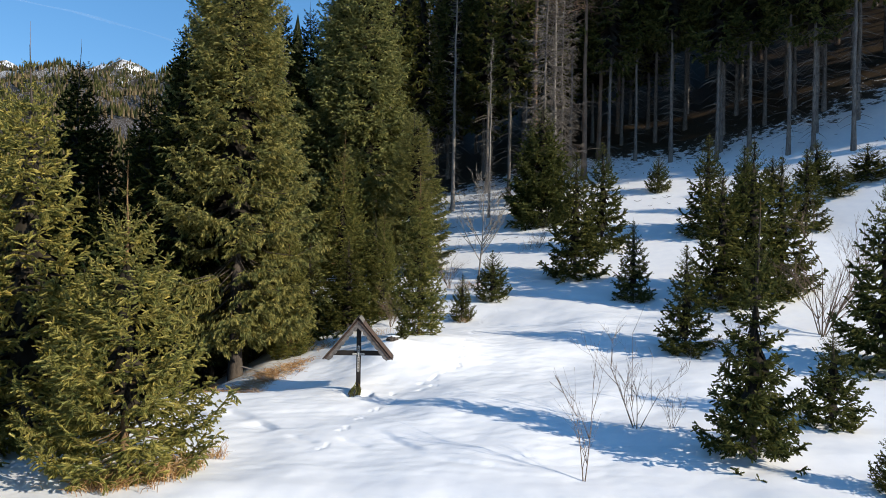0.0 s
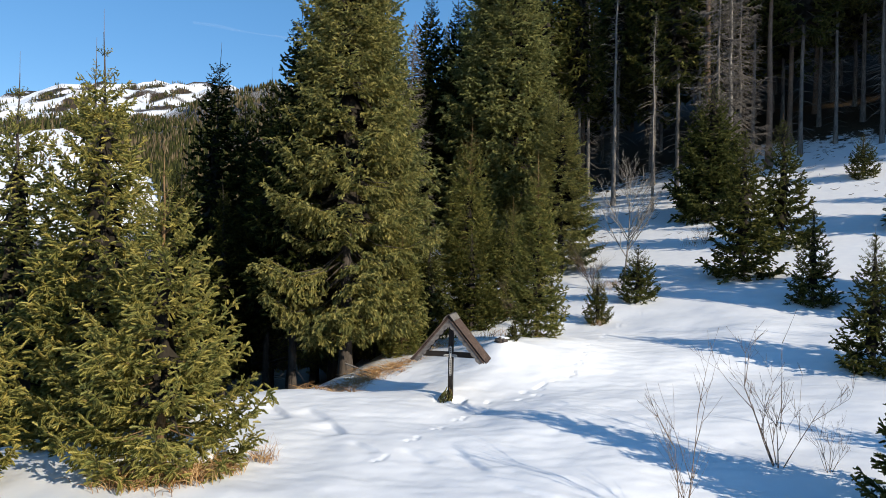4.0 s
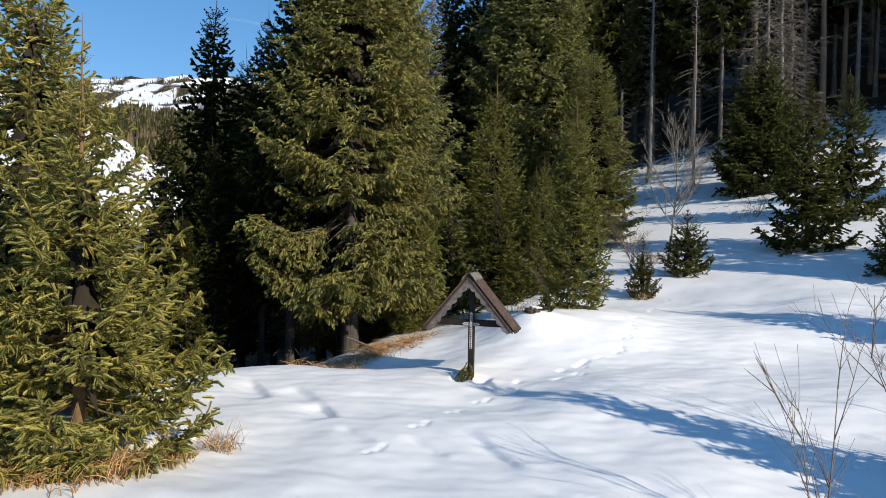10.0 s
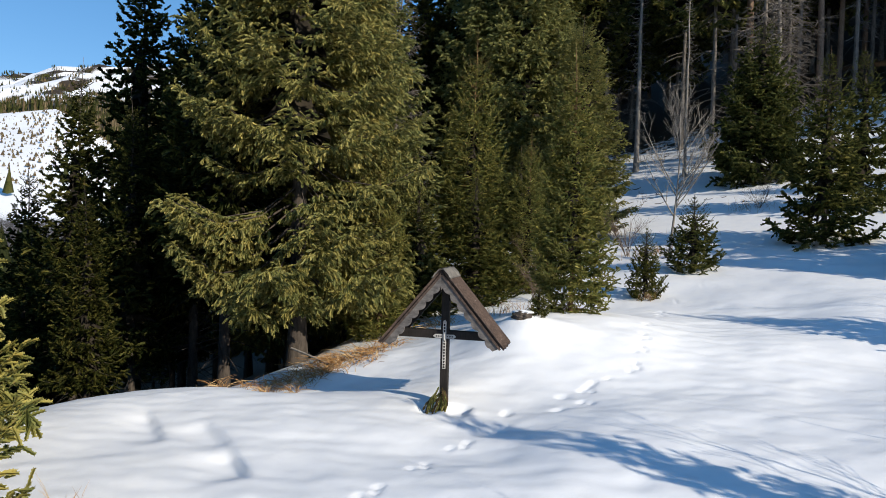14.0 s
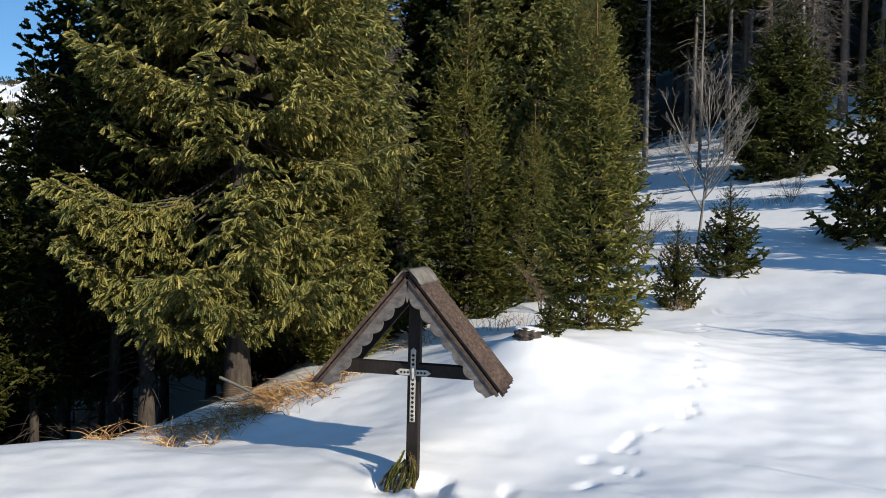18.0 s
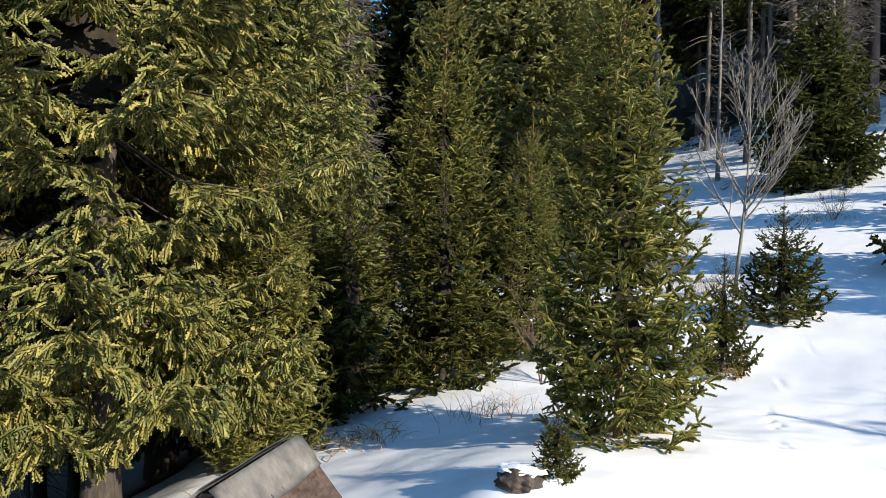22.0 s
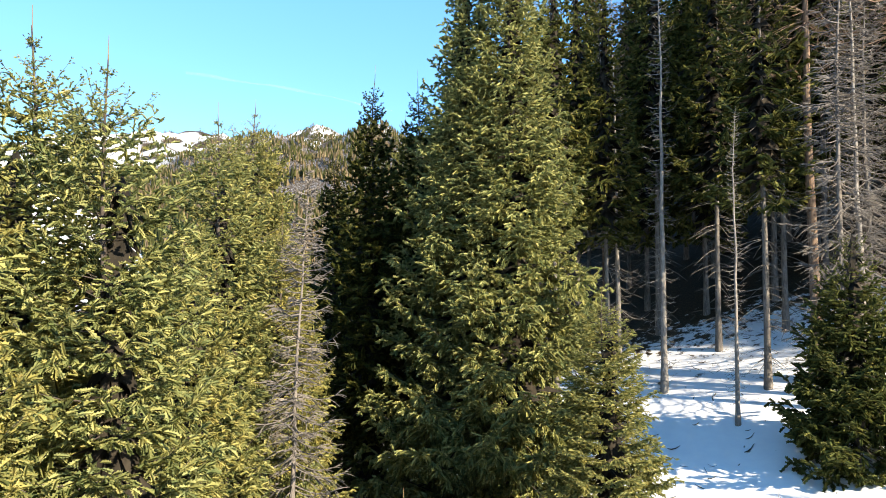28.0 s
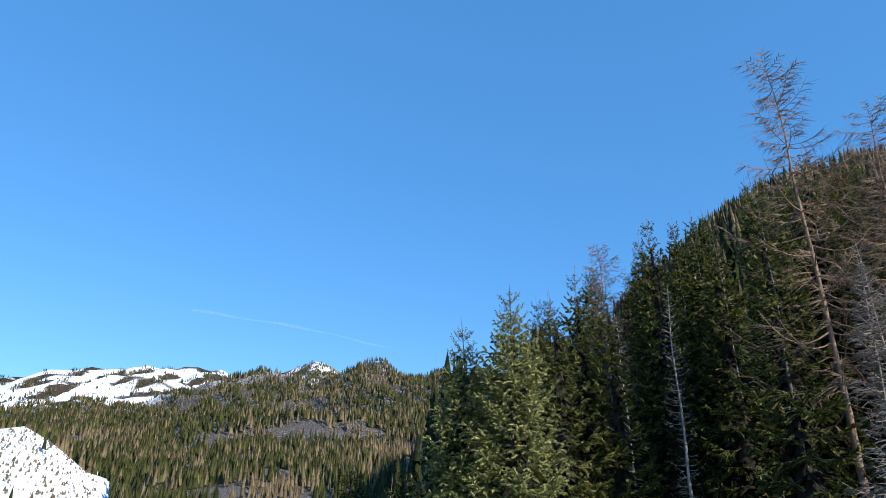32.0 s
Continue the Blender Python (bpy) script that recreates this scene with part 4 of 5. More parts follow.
# ---- far woods ----
def cone_trees(name, x, y, z, h, r, seed, mat, label, tiers=2, sides=5):
    """Many far conifers in one mesh: stacked ragged skirts of twigs."""
    rng = np.random.RandomState(seed)
    n = len(x)
    pieces = []
    for t in range(tiers):
        lo, hi = 0.08 + 0.78 * t / tiers, min(1.0, 0.08 + 0.78 * (t + 1.9) / tiers + 0.06)
        if t == tiers - 1:
            hi = 1.0
        wide = 1.0 - 0.8 * t / tiers
        a = np.arange(sides) * 2 * math.pi / sides + rng.uniform(0, 6.28, (n, 1))
        rr = r[:, None] * wide * rng.uniform(0.55, 1.25, (n, sides))
        ring = np.stack([x[:, None] + rr * np.cos(a), y[:, None] + rr * np.sin(a), z[:, None] + h[:, None] * (lo + rng.uniform(-0.05, 0.05, (n, sides)))], -1)
        top = np.stack([x, y, z + h * hi], -1)[:, None]
        v = np.concatenate([ring, top], 1)
        i = np.arange(n) * (sides + 1)
        f = np.stack([np.stack([i + j, i + (j + 1) % sides, i + sides], -1) for j in range(sides)], 1)
        pieces.append((v.reshape(-1, 3), f.reshape(-1, 3)))
    me = mesh_from(name, *joined(pieces), mat)
    return tagged(new(name, me), label, "trees", kind="stuff")


def far_woods(name, seed, count, dry, label):
    rng = np.random.RandomState(seed)
    d = rng.uniform(330**1.6, 2350**1.6, count * 5) ** (1 / 1.6)
    b = np.radians(rng.uniform(4, 56, count * 5))
    x, y = -d * np.sin(b), d * np.cos(b)
    bd = np.degrees(b)
    bare_hill = (felled_hill(bd, d) - wooded_land(bd, d) > -2) & (d < 620)
    track = np.exp(-(((bd - 31 - (480 - d) * 0.043) / 1.1) ** 2)) * (d < 490)
    limit = np.interp(bd, (4, 24, 27, 30, 34, 60), (2400, 2300, 2000, 1750, 1500, 1450))
    bands = waves(bd * 55 + 0.5 * d, d * 0.3, 21, 130)
    keep = (~bare_hill | (rng.uniform(0, 1, len(d)) < 0.003)) & (track < 0.5)
    keep &= rng.uniform(0, 1, len(d)) > np.clip((d - limit) / 200, 0, 1) * np.where(bands > -0.12, 0.99, 0.15)
    keep &= waves(x, y, 40 + seed, 220) * (1 if dry else -1) > -0.3
    x, y, d = x[keep][:count], y[keep][:count], d[keep][:count]
    h = rng.uniform(11, 20, len(x)) * np.interp(d, (300, 1000, 1500, 2300), (0.75, 0.9, 0.7, 0.6))
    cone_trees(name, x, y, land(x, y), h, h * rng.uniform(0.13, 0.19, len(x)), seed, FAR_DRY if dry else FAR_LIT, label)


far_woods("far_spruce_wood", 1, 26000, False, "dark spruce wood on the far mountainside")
far_woods("far_larch_wood", 2, 12000, True, "brown leafless larches on the far mountainside")
rng = np.random.RandomState(61)
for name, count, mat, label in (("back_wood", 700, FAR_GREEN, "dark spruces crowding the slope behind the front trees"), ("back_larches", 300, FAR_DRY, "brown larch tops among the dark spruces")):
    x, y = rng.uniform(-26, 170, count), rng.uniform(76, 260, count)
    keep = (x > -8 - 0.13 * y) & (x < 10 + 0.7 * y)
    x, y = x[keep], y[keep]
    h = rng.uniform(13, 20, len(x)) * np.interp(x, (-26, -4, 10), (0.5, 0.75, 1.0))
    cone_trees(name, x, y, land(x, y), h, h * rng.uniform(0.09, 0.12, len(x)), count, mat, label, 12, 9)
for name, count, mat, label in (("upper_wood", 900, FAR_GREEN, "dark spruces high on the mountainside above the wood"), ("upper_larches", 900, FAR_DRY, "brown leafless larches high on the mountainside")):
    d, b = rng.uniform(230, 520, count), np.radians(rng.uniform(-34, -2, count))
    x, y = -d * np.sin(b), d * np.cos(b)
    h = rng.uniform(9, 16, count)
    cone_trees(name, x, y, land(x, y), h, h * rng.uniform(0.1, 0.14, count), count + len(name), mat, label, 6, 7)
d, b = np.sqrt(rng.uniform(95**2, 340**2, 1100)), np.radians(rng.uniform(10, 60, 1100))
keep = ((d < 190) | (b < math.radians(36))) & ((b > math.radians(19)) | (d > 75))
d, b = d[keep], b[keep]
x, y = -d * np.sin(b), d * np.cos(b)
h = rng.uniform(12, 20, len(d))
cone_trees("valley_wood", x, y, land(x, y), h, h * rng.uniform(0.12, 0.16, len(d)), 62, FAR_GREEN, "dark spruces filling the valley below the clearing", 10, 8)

d, b = rng.uniform(360, 640, 2500), np.radians(rng.uniform(35, 58, 2500))
x, y = -d * np.sin(b), d * np.cos(b)
h = rng.uniform(0.5, 2.3, len(d)) ** 1.2
cone_trees("hill_saplings", x, y, land(x, y), h, h * rng.uniform(0.3, 0.5, len(d)), 63, FAR_DRY, "tiny saplings dotted over the snowy felled hill", 2, 5)

# ---- the wayside cross ----


def wood_material(name, dark, light, axis_scale, rough=0.75, deep=0.006):
    m, n, l, b = material(name, rough, 0.25)
    f = noise_tex(n, l, coords(n, l, axis_scale), 6, 6, 0.7)
    g = noise_tex(n, l, coords(n, l), 5, 4, 0.65)
    c = mix(n, l, 1.0, ramp(n, l, f, [(0.25, dark), (0.75, light)]), ramp(n, l, g, [(0.3, (0.6, 0.6, 0.62)), (0.7, (1.25, 1.2, 1.15))]), "MULTIPLY")
    l.new(c, b.inputs["Base Color"])
    bump(n, l, b, f, 0.5, deep)
    return m


POST = wood_material("black_stained_wood", (0.006, 0.005, 0.005), (0.028, 0.024, 0.022), (12, 12, 1))
BOARD = wood_material("weathered_grey_board", (0.035, 0.032, 0.032), (0.2, 0.19, 0.185), (1.2, 9, 2.6), 0.8, 0.01)
ROOFING = wood_material("brown_bitumen_sheet", (0.014, 0.01, 0.009), (0.14, 0.1, 0.083), (5, 3.4, 5), 0.88, 0.02)
CAP = wood_material("grey_sheet_metal", (0.11, 0.105, 0.098), (0.24, 0.232, 0.215), (2, 3, 2), 0.55, 0.002)
SILVER = wood_material("tarnished_pale_metal", (0.3, 0.3, 0.29), (0.55, 0.55, 0.53), (9, 9, 9), 0.45, 0.002)


def snow_material():
    m, n, l, b = material("lying_snow", 0.6, 0.2)
    f = noise_tex(n, l, coords(n, l), 9, 4)
    l.new(ramp(n, l, f, [(0.3, (0.78, 0.81, 0.86)), (0.7, (0.87, 0.885, 0.91))]), b.inputs["Base Color"])
    bump(n, l, b, f, 0.4, 0.02)
    return m


LYING_SNOW = snow_material()


def box_bm(x0, x1, y0, y1, z0, z1, bevel=0.006):
    bm = bmesh.new()
    bmesh.ops.create_cube(bm, size=1)
    for v in bm.verts:
        v.co = Vector(((x0, x1)[v.co.x > 0], (y0, y1)[v.co.y > 0], (z0, z1)[v.co.z > 0]))
    if bevel:
        bmesh.ops.bevel(bm, geom=bm.edges[:], offset=bevel, segments=1, affect="EDGES")
    return bm


def slab_bm(outline, y0, y1, bevel=0.003):
    """A board cut to an outline in x and z, between two depths."""
    bm = bmesh.new()
    f = bm.faces.new([bm.verts.new((x, y0, z)) for x, z in outline])
    g = bmesh.ops.extrude_face_region(bm, geom=[f])
    for v in g["geom"]:
        if isinstance(v, bmesh.types.BMVert):
            v.co.y = y1
    bmesh.ops.recalc_face_normals(bm, faces=bm.faces[:])
    if bevel:
        bmesh.ops.bevel(bm, geom=bm.edges[:], offset=bevel, segments=1, affect="EDGES")
    return bm


CX, CY = -2.02, 18.62
APEX, EAVE, HALF = 2.02, 0.97, 0.88
cross = thing("wayside_cross", CX, CY, on_ground(CX, CY), 0, "dark wooden wayside cross under a gabled corrugated roof in snow", "wayside cross")
part("post", box_bm(-0.06, 0.06, -0.05, 0.05, -0.4, APEX - 0.12), cross, mat=POST)
part("crossbeam", box_bm(-0.72, 0.72, -0.047, 0.047, 1.01, 1.135), cross, mat=POST)
slope = math.hypot(HALF, APEX - EAVE)
ux, uz = HALF / slope, -(APEX - EAVE) / slope
FRONT, BACK = -0.33, 0.36
for side in (-1, 1):
    def down(s, up=0.0):
        # a place s along the slope from the ridge, lifted off it
        return side * (ux * s - uz * up * 1.0), APEX + uz * s + ux * up

    # scalloped bargeboard under the front edge
    n = 7
    lower = []
    for k in range(n):
        for q in np.linspace(0, 1, 9)[:-1]:
            s = 0.16 + (slope - 0.22) * (k + q) / n
            lower.append(down(s, -0.105 - 0.04 * math.sin(math.pi * q) ** 0.8))
    outline = [down(0.0, -0.012), down(slope, -0.012), down(slope - 0.03, -0.12)] + lower[::-1] + [(0, APEX - 0.26)]
    part("bargeboard", slab_bm(outline if side > 0 else outline[::-1], FRONT + 0.0, FRONT + 0.024, 0.002), cross, "scalloped grey board", BOARD)
    part("trim_board", slab_bm([down(-0.01, -0.03), down(slope + 0.02, -0.03), down(slope + 0.02, 0.004), down(0.0, 0.004)], FRONT - 0.02, FRONT - 0.002), cross, "brown trim board", ROOFING)
    part("rafter", slab_bm([down(0.06, -0.1), down(slope - 0.06, -0.1), down(slope - 0.06, -0.012), down(0.06, -0.012)], BACK - 0.08, BACK - 0.03), cross, mat=POST)
    for k in range(5):
        y0 = FRONT + 0.01 + k * 0.137
        part("roof_board", slab_bm([down(0.0, -0.008), down(slope + 0.0, -0.008), down(slope, 0.01), down(0.0, 0.01)], y0, y0 + 0.131, 0.0), cross, mat=POST)
    # corrugated sheet
    m, p = 71, 12
    yy = np.linspace(FRONT - 0.03, BACK + 0.03, m)
    ss = np.linspace(-0.01, slope + 0.05, p)
    wave = 0.016 * np.sin(yy * 2 * math.pi / 0.095)
    jag = 0.006 * np.sign(np.sin(yy * 2 * math.pi / 0.156 + 0.5)) + 0.008 * np.sin(yy * 31)
    vs = []
    for lift in (0.024, 0.031):
        for j, s in enumerate(ss):
            for y, w, g in zip(yy, wave, jag):
                x, z = down(s + (g if j == p - 1 else 0), lift + w)
                vs.append((x, y, z))
    i = np.arange(m * p).reshape(p, m)
    lo, hi = i, i + m * p
    quads_ = [np.stack([a[:-1, :-1], a[:-1, 1:], a[1:, 1:], a[1:, :-1]], -1).reshape(-1, 4) for a in (lo, hi)]
    for a, b in ((lo[-1], hi[-1]), (lo[0], hi[0]), (lo[:, 0], hi[:, 0]), (lo[:, -1], hi[:, -1])):
        quads_.append(np.stack([a[:-1], a[1:], b[1:], b[:-1]], -1))
    sheet = part("roof_sheet", mesh_from("roof_sheet", vs, np.concatenate(quads_), ROOFING, True), cross, "brown corrugated roofing sheet")
    # ridge cap, one folded leaf a side
    m, p = 22, 7
    yy = np.linspace(FRONT - 0.06, BACK + 0.02, m)
    vs = []
    for thick_ in (0.0, 0.005):
        for j in range(p):
            for k, y in enumerate(yy):
                curl_ = 0.018 * max(0.0, 1 - k / 4) ** 2 + 0.014 * max(0.0, (k - 17) / 4) ** 2
                hem = 0.15 + 0.003 * math.sin(k * 0.5 + side) + 0.0015 * math.sin(k * 2.3)
                x, z = down(-0.035 + (hem + 0.035) * j / (p - 1), 0.052 - 0.01 * (j > p - 3) + 0.002 * math.sin(k * 0.6 + j) + curl_ * j / (p - 1) + thick_)
                vs.append((x, y, z))
    i = np.arange(m * p).reshape(p, m)
    hi = i + m * p
    quads_ = [np.stack([a[:-1, :-1], a[:-1, 1:], a[1:, 1:], a[1:, :-1]], -1).reshape(-1, 4) for a in (i, hi)]
    for a, b in ((i[-1], hi[-1]), (i[0], hi[0]), (i[:, 0], hi[:, 0]), (i[:, -1], hi[:, -1])):
        quads_.append(np.stack([a[:-1], a[1:], b[1:], b[:-1]], -1))
    part("ridge_cap", mesh_from("ridge_cap", vs, np.concatenate(quads_), CAP), cross, "dull grey sheet-metal ridge cap")
    for k in range(4):
        bm = bmesh.new()
        bmesh.ops.create_uvsphere(bm, u_segments=6, v_segments=4, radius=0.007)
        x, z = down((0.25, 0.6, 0.95, slope - 0.08)[k], 0.04)
        bmesh.ops.translate(bm, vec=(x, FRONT + 0.12 + 0.13 * ((k * 3) % 4), z), verts=bm.verts)
        part("roof_screw", bm, sheet, "rusty screw head", CAP)
# snow left on the shaded leaf of the roof
rows_, cols_ = 20, 12
ss, yy = np.linspace(0.2, slope - 0.05, rows_), np.linspace(FRONT - 0.005, BACK, cols_)
vs = []
for lift in (0.03, 1):
    for a, s in enumerate(ss):
        for b, y in enumerate(yy):
            edge = min(1, a / 2, (rows_ - 1 - a) / 2, 0.55 + b / 3, (cols_ - 1 - b) / 1.5)
            up = 0.03 if lift == 0.03 else 0.03 + 0.024 * math.sqrt(max(edge, 0)) * (0.8 + 0.2 * math.sin(a * 1.7 + b))
            vs.append((-(ux * s - uz * up), y, APEX + uz * s + ux * up))
i = np.arange(rows_ * cols_).reshape(rows_, cols_)
quads_ = [np.stack([a[:-1, :-1], a[:-1, 1:], a[1:, 1:], a[1:, :-1]], -1).reshape(-1, 4) for a in (i, i + rows_ * cols_)]
quads_.append(np.stack([i[:-1, 0], i[1:, 0], i[1:, 0] + rows_ * cols_, i[:-1, 0] + rows_ * cols_], -1))
snow_patch = new("roof_snow", mesh_from("roof_snow", vs, np.concatenate(quads_), LYING_SNOW, True))
snow_patch.matrix_world = cross.matrix_world
tagged(snow_patch, "thin layer of snow lying on the shaded roof side", "snow")

# the pale metal crucifix on the post
crucifix = thing("crucifix", 0, 0, 0, 0, "pale openwork metal crucifix fixed to the dark post", "crucifix")
crucifix.matrix_world = cross.matrix_world
FY = -0.052


def plate(points, y0, y1):
    return slab_bm(points, y0, y1, 0.002)


upright = part("upright", plate([(-0.026, 0.56), (0.026, 0.56), (0.026, 1.25), (0.03, 1.265), (0.0, 1.30), (-0.03, 1.265), (-0.026, 1.25)], FY - 0.012, FY - 0.001), crucifix, mat=SILVER)
for side in (-1, 1):
    arm = [(0.031 * side, 1.02), (0.14 * side, 1.02), (0.155 * side, 1.03), (0.18 * side, 1.05), (0.155 * side, 1.07), (0.14 * side, 1.08), (0.031 * side, 1.08)]
    arm_ob = part("arm", plate(arm if side > 0 else arm[::-1], FY - 0.012, FY - 0.001), crucifix, mat=SILVER)
    for x in (0.05, 0.085, 0.12):
        part("dark_inlay", plate([(side * (x - 0.014), 1.05), (side * x, 1.036), (side * (x + 0.014), 1.05), (side * x, 1.064)][::side], FY - 0.015, FY - 0.0125), arm_ob, "black opening", POST)
for k, z in enumerate((0.575, 0.615, 0.655, 0.7, 0.745, 0.79, 0.835, 0.88, 0.925, 0.97, 1.12, 1.165, 1.21)):
    part("dark_inlay", plate([(-0.019, z + 0.012), (0.0, z - 0.008), (0.019, z + 0.012), (0.006, z + 0.024), (-0.006, z + 0.024)], FY - 0.015, FY - 0.0125), upright, "black opening", POST)
bm = bmesh.new()
bmesh.ops.create_cone(bm, cap_ends=True, segments=8, radius1=0.006, radius2=0.016, depth=0.11)
bmesh.ops.translate(bm, vec=(0, FY - 0.02, 1.04), verts=bm.verts)
part("relief", bm, crucifix, mat=SILVER)

# fir twigs tied at the foot of the post
rng = np.random.RandomState(91)
bundle = thing("fir_twig_bundle", CX - 0.04, CY - 0.16, on_ground(CX - 0.04, CY - 0.16), 0, "bunch of cut fir twigs tied upside down at the post's foot", "twigs")
for k in range(22):
    a = rng.uniform(-1.0, 0.9)
    top = np.array([rng.uniform(-0.02, 0.06), rng.uniform(0.02, 0.1), rng.uniform(0.12, 0.36)])
    end = np.array([a * 0.16 - 0.03, -0.05 + rng.uniform(-0.06, 0.06), 0.0 + rng.uniform(-0.02, 0.05)])
    t = np.linspace(0.08, 1, 9)[:, None]
    ln = top + (end - top) * t + np.array([a * 0.05, -0.03, 0.0]) * np.sin(t * 3.14)
    w = np.gradient(ln, axis=0)
    w /= np.linalg.norm(w, axis=1, keepdims=True)
    v, f = needles(rng, ln, w, np.full(9, 0.05), 4, 5, np.full(9, 0.02))
    part("twig", mesh_from("fir_twig", v, f, NEEDLES if k % 3 else NEEDLES_DRY), bundle)

# ---- dry grass ----
def straw_material():
    m, n, l, b = material("dry_straw", 0.8, 0.15)
    geo = n.new("ShaderNodeNewGeometry")
    l.new(ramp(n, l, geo.outputs["Random Per Island"], [(0.0, (0.2, 0.1, 0.04)), (0.5, (0.42, 0.23, 0.095)), (1.0, (0.6, 0.43, 0.23))]), b.inputs["Base Color"])
    return m


STRAW = straw_material()


def grass(name, label, seed, spots_, lean=0.9, tall=0.28, thin=1.0):
    """Tufts of dry blades: spots of (x, y, radius, blades)."""
    rng = np.random.RandomState(seed)
    lines, rads = [], []
    for x, y, r, n in spots_:
        px, py = x + rng.normal(0, r * 0.5, n), y + rng.normal(0, r * 0.5, n)
        pz = height(px, py)
        a = rng.uniform(0, 6.28, n)
        ln = tall * rng.uniform(0.5, 1.3, n)
        le = lean * rng.uniform(0.3, 1.2, n)
        t = np.linspace(0, 1, 4)
        ox = (np.cos(a) * le * ln)[:, None] * t**1.6
        oy = (np.sin(a) * le * ln)[:, None] * t**1.6
        oz = ln[:, None] * (t - 0.45 * le[:, None] * t**2) - 0.02
        lines.append(np.stack([px[:, None] + ox, py[:, None] + oy, pz[:, None] + oz], -1))
        rads.append(np.tile(thin * np.array([0.007, 0.006, 0.004, 0.0015]), (n, 1)))
    v, q = tubes(np.concatenate(lines), np.concatenate(rads), 3)
    return tagged(new(name, mesh_from(name, v, q, STRAW)), label, "grass", kind="stuff")


grass("dry_grass", "orange-brown dead grass along the snow's edge", 5,
      [(-4.35, 21.75, 0.35, 70), (-4.75, 21.3, 0.45, 140), (-5.0, 20.95, 0.35, 90), (-5.35, 20.75, 0.45, 130), (-5.7, 20.35, 0.4, 70), (-5.2, 21.6, 0.5, 80), (-5.2, 20.3, 0.12, 16), (-4.6, 22.2, 0.4, 70), (-4.1, 22.3, 0.3, 40),
       (-6.35, 19.5, 0.14, 26), (-5.5, 19.7, 0.16, 26), (-5.1, 19.95, 0.1, 14), (-6.3, 20.3, 0.15, 18), (-3.6, 24.6, 0.5, 80), (-4.0, 21.2, 0.12, 10)], lean=1.6, tall=0.3)
grass("dry_grass_under_spruce", "dead brown grass at the foot of the young spruce", 6, [(-5.1, 12.1, 0.5, 500), (-5.7, 11.7, 0.5, 400), (-4.7, 12.9, 0.3, 120), (-4.5, 13.8, 0.25, 60)], tall=0.34)
grass("dry_stalks", "thin dry stalks standing in the snow", 7, [(-4.7, 14.15, 0.14, 9), (-4.4, 14.0, 0.12, 3)], lean=0.5, tall=0.5, thin=0.5)
grass("dry_grass_on_slope", "dry stalks among the saplings", 8, [(-2.0, 25.0, 0.6, 60), (2.2, 33.2, 1.0, 150), (1.5, 27.5, 0.2, 30), (6.6, 40.2, 1.0, 120), (3.5, 36.0, 0.8, 60)], tall=0.4, thin=0.7)

# dead twigs and bark strewn over the snow towards the wood
rng = np.random.RandomState(17)
n = 700
px, py = rng.uniform(-2, 32, n), 40 + 22 * rng.uniform(0, 1, n) ** 0.5
a, ln = rng.uniform(0, 6.28, n), rng.uniform(0.1, 0.85, n) ** 2
t3 = np.linspace(-0.5, 0.5, 4)
lx, ly = px[:, None] + (ln * np.cos(a))[:, None] * t3, py[:, None] + (ln * np.sin(a))[:, None] * t3
lz = height(lx, ly) + 0.01 + (ln * rng.uniform(0, 0.25, n))[:, None] * np.abs(t3) * 2
v, q = tubes(np.stack([lx, ly, lz], -1), np.outer(rng.uniform(0.008, 0.03, n), (0.6, 1, 0.9, 0.4)), 3)
tagged(new("fallen_twigs", mesh_from("fallen_twigs", v, q, BARK)), "dark dead twigs strewn over the snow by the wood", "twigs", kind="stuff")

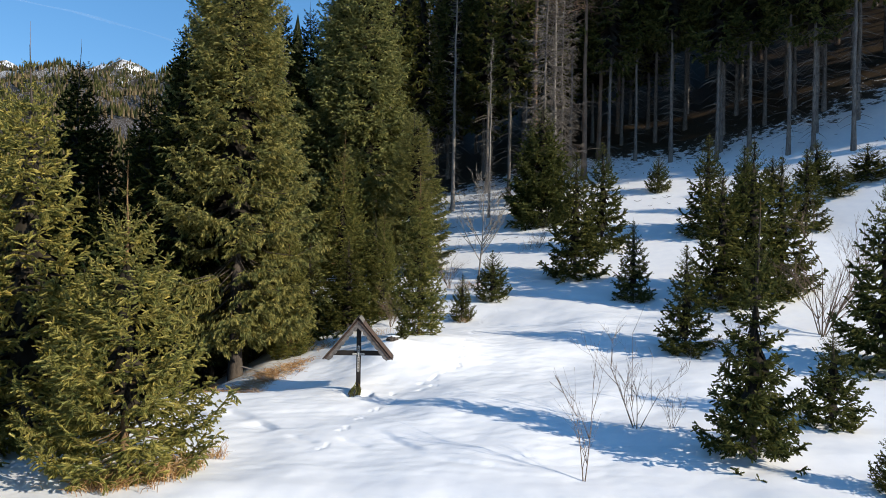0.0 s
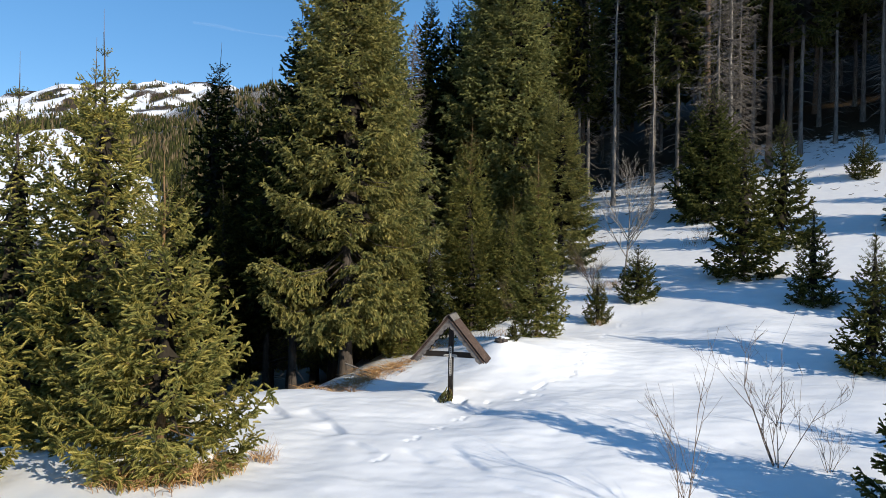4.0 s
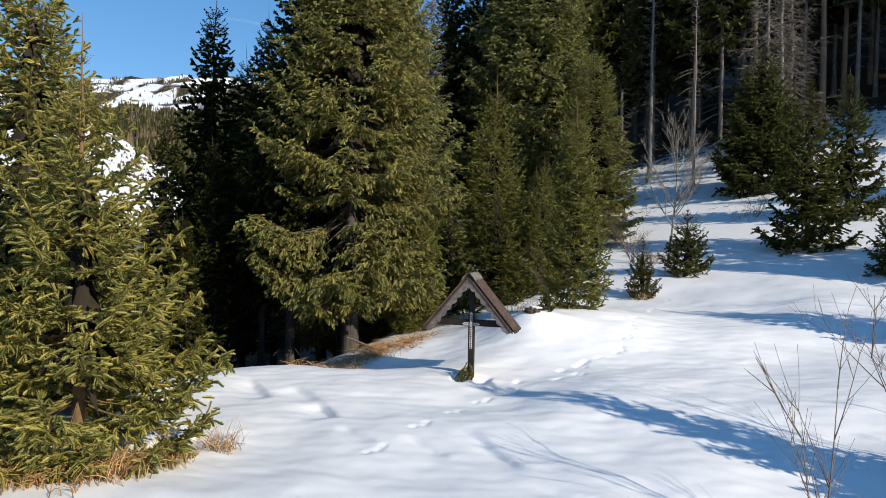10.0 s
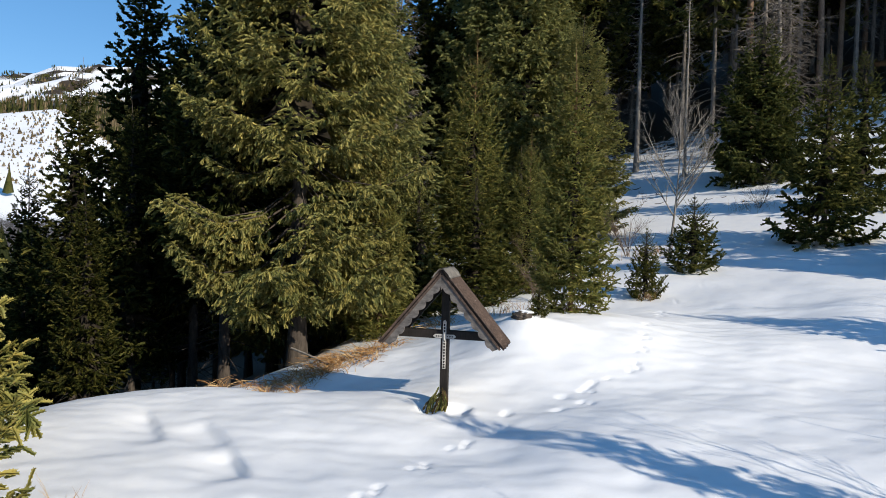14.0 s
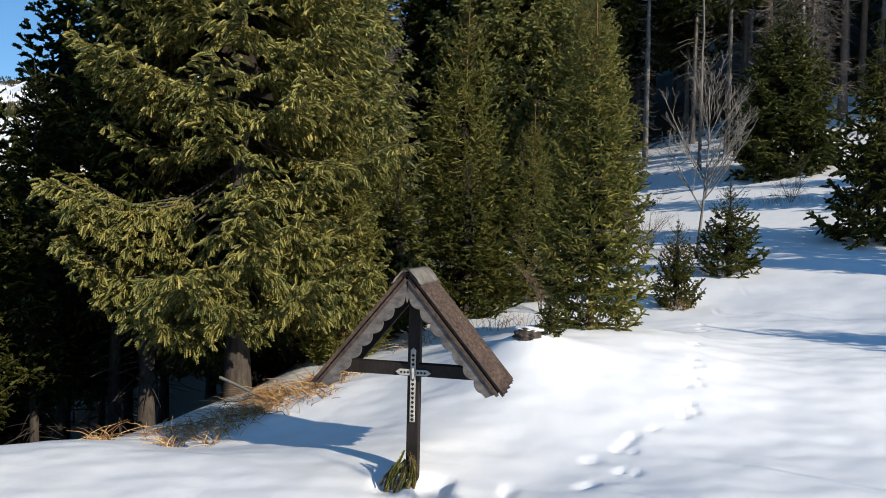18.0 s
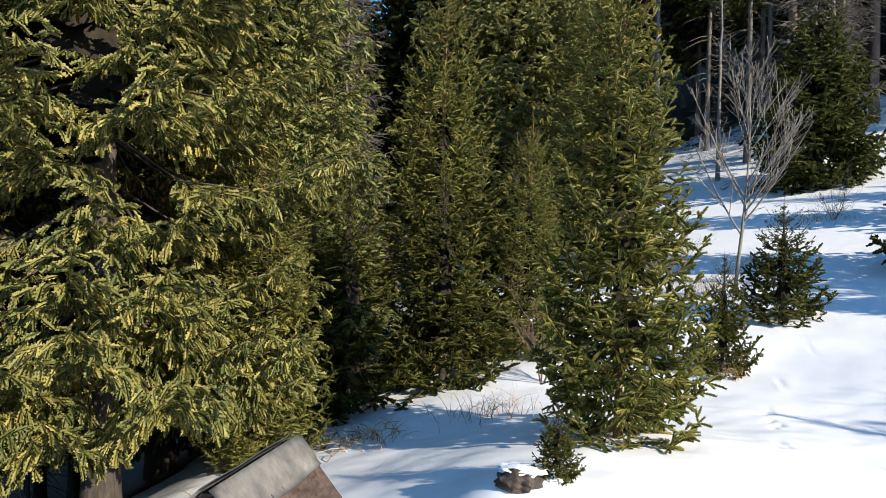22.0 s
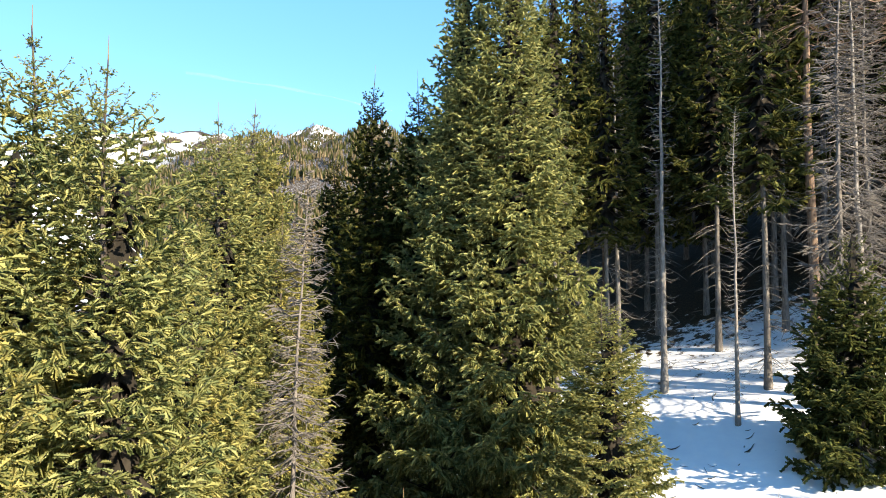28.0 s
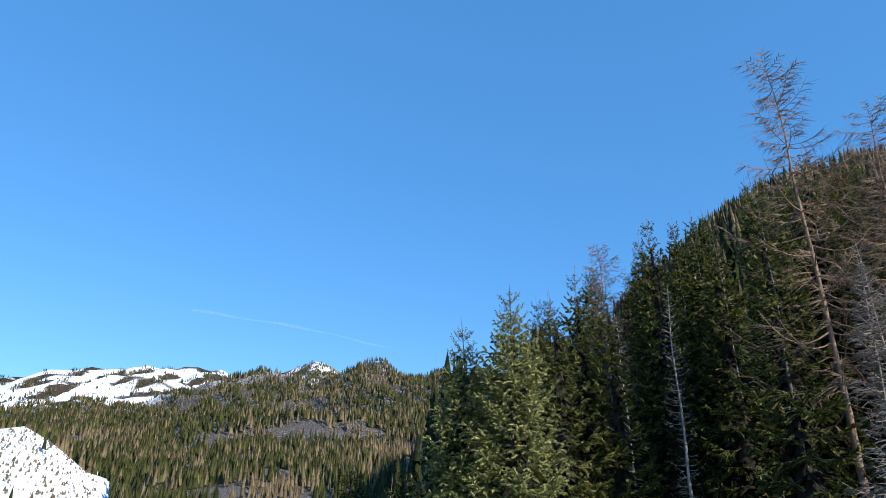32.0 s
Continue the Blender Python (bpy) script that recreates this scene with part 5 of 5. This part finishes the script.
# fallen stick and stump
stick = thing("fallen_stick", -5.1, 21.3, on_ground(-5.1, 21.3), 0, "pale dry fallen branch lying on dead grass", "branch")
pts = np.array([(-0.85, 0.25, 0.26), (-0.5, 0.12, 0.2), (-0.1, 0.02, 0.1), (0.3, -0.08, 0.05), (0.55, -0.12, 0.02)])
part("branch", mesh_from("fallen_branch", *tubes(pts[None], np.array([[0.025, 0.022, 0.02, 0.016, 0.01]]), 6), BARK_PALE, True), stick)
stump_z = on_ground(-1.2, 21.55)
stump = thing("stump", -1.2, 21.55, stump_z, 0, "dark rotten stump under a cap of snow", "stump")
for nm, mat_, size_, mid in (("wood", BARK, (0.19, 0.15, 0.1), (0, 0, 0.0)), ("snow_cap", LYING_SNOW, (0.2, 0.15, 0.04), (0.02, 0.08, 0.075))):
    bm = bmesh.new()
    bmesh.ops.create_icosphere(bm, subdivisions=3, radius=1)
    for v in bm.verts:
        k = 1 + 0.35 * noise.noise(v.co * 2.3) + 0.15 * noise.noise(v.co * 6.0)
        v.co = Vector((v.co.x * size_[0] * k + mid[0], v.co.y * size_[1] * k + mid[1], v.co.z * size_[2] * k + mid[2]))
    part(nm, bm, stump, mat=mat_)


# ---- contrail high over the far ridge ----
def vapour_material():
    m, n, l, b = material("thin_vapour", 1.0, 0.0)
    b.inputs["Base Color"].default_value = (0.9, 0.93, 0.97, 1)
    f = noise_tex(n, l, coords(n, l), 0.02, 4)
    a = n.new("ShaderNodeMath")
    a.operation = "MULTIPLY"
    l.new(f, a.inputs[0])
    a.inputs[1].default_value = 0.04
    l.new(a.outputs["Value"], b.inputs["Alpha"])
    return m


s_ = np.linspace(0, 1, 12)
mid_ = np.stack([np.interp(s_, (0, 0.5, 1), (-1620, -1200, -830)), np.interp(s_, (0, 0.5, 1), (2400, 2630, 2804)), np.interp(s_, (0, 0.5, 1), (885, 848, 776))], -1)
line3 = mid_ + np.stack([0 * s_, 0 * s_, 3 * np.sin(s_ * 21)], -1)
v, q = tubes(line3[None], (5.5 + 2.5 * np.sin(s_ * 17) - 3 * s_)[None] , 6)
tagged(new("contrail", mesh_from("contrail", v, q, vapour_material(), True)), "faint white vapour trail in the blue sky", "contrail", kind="stuff")
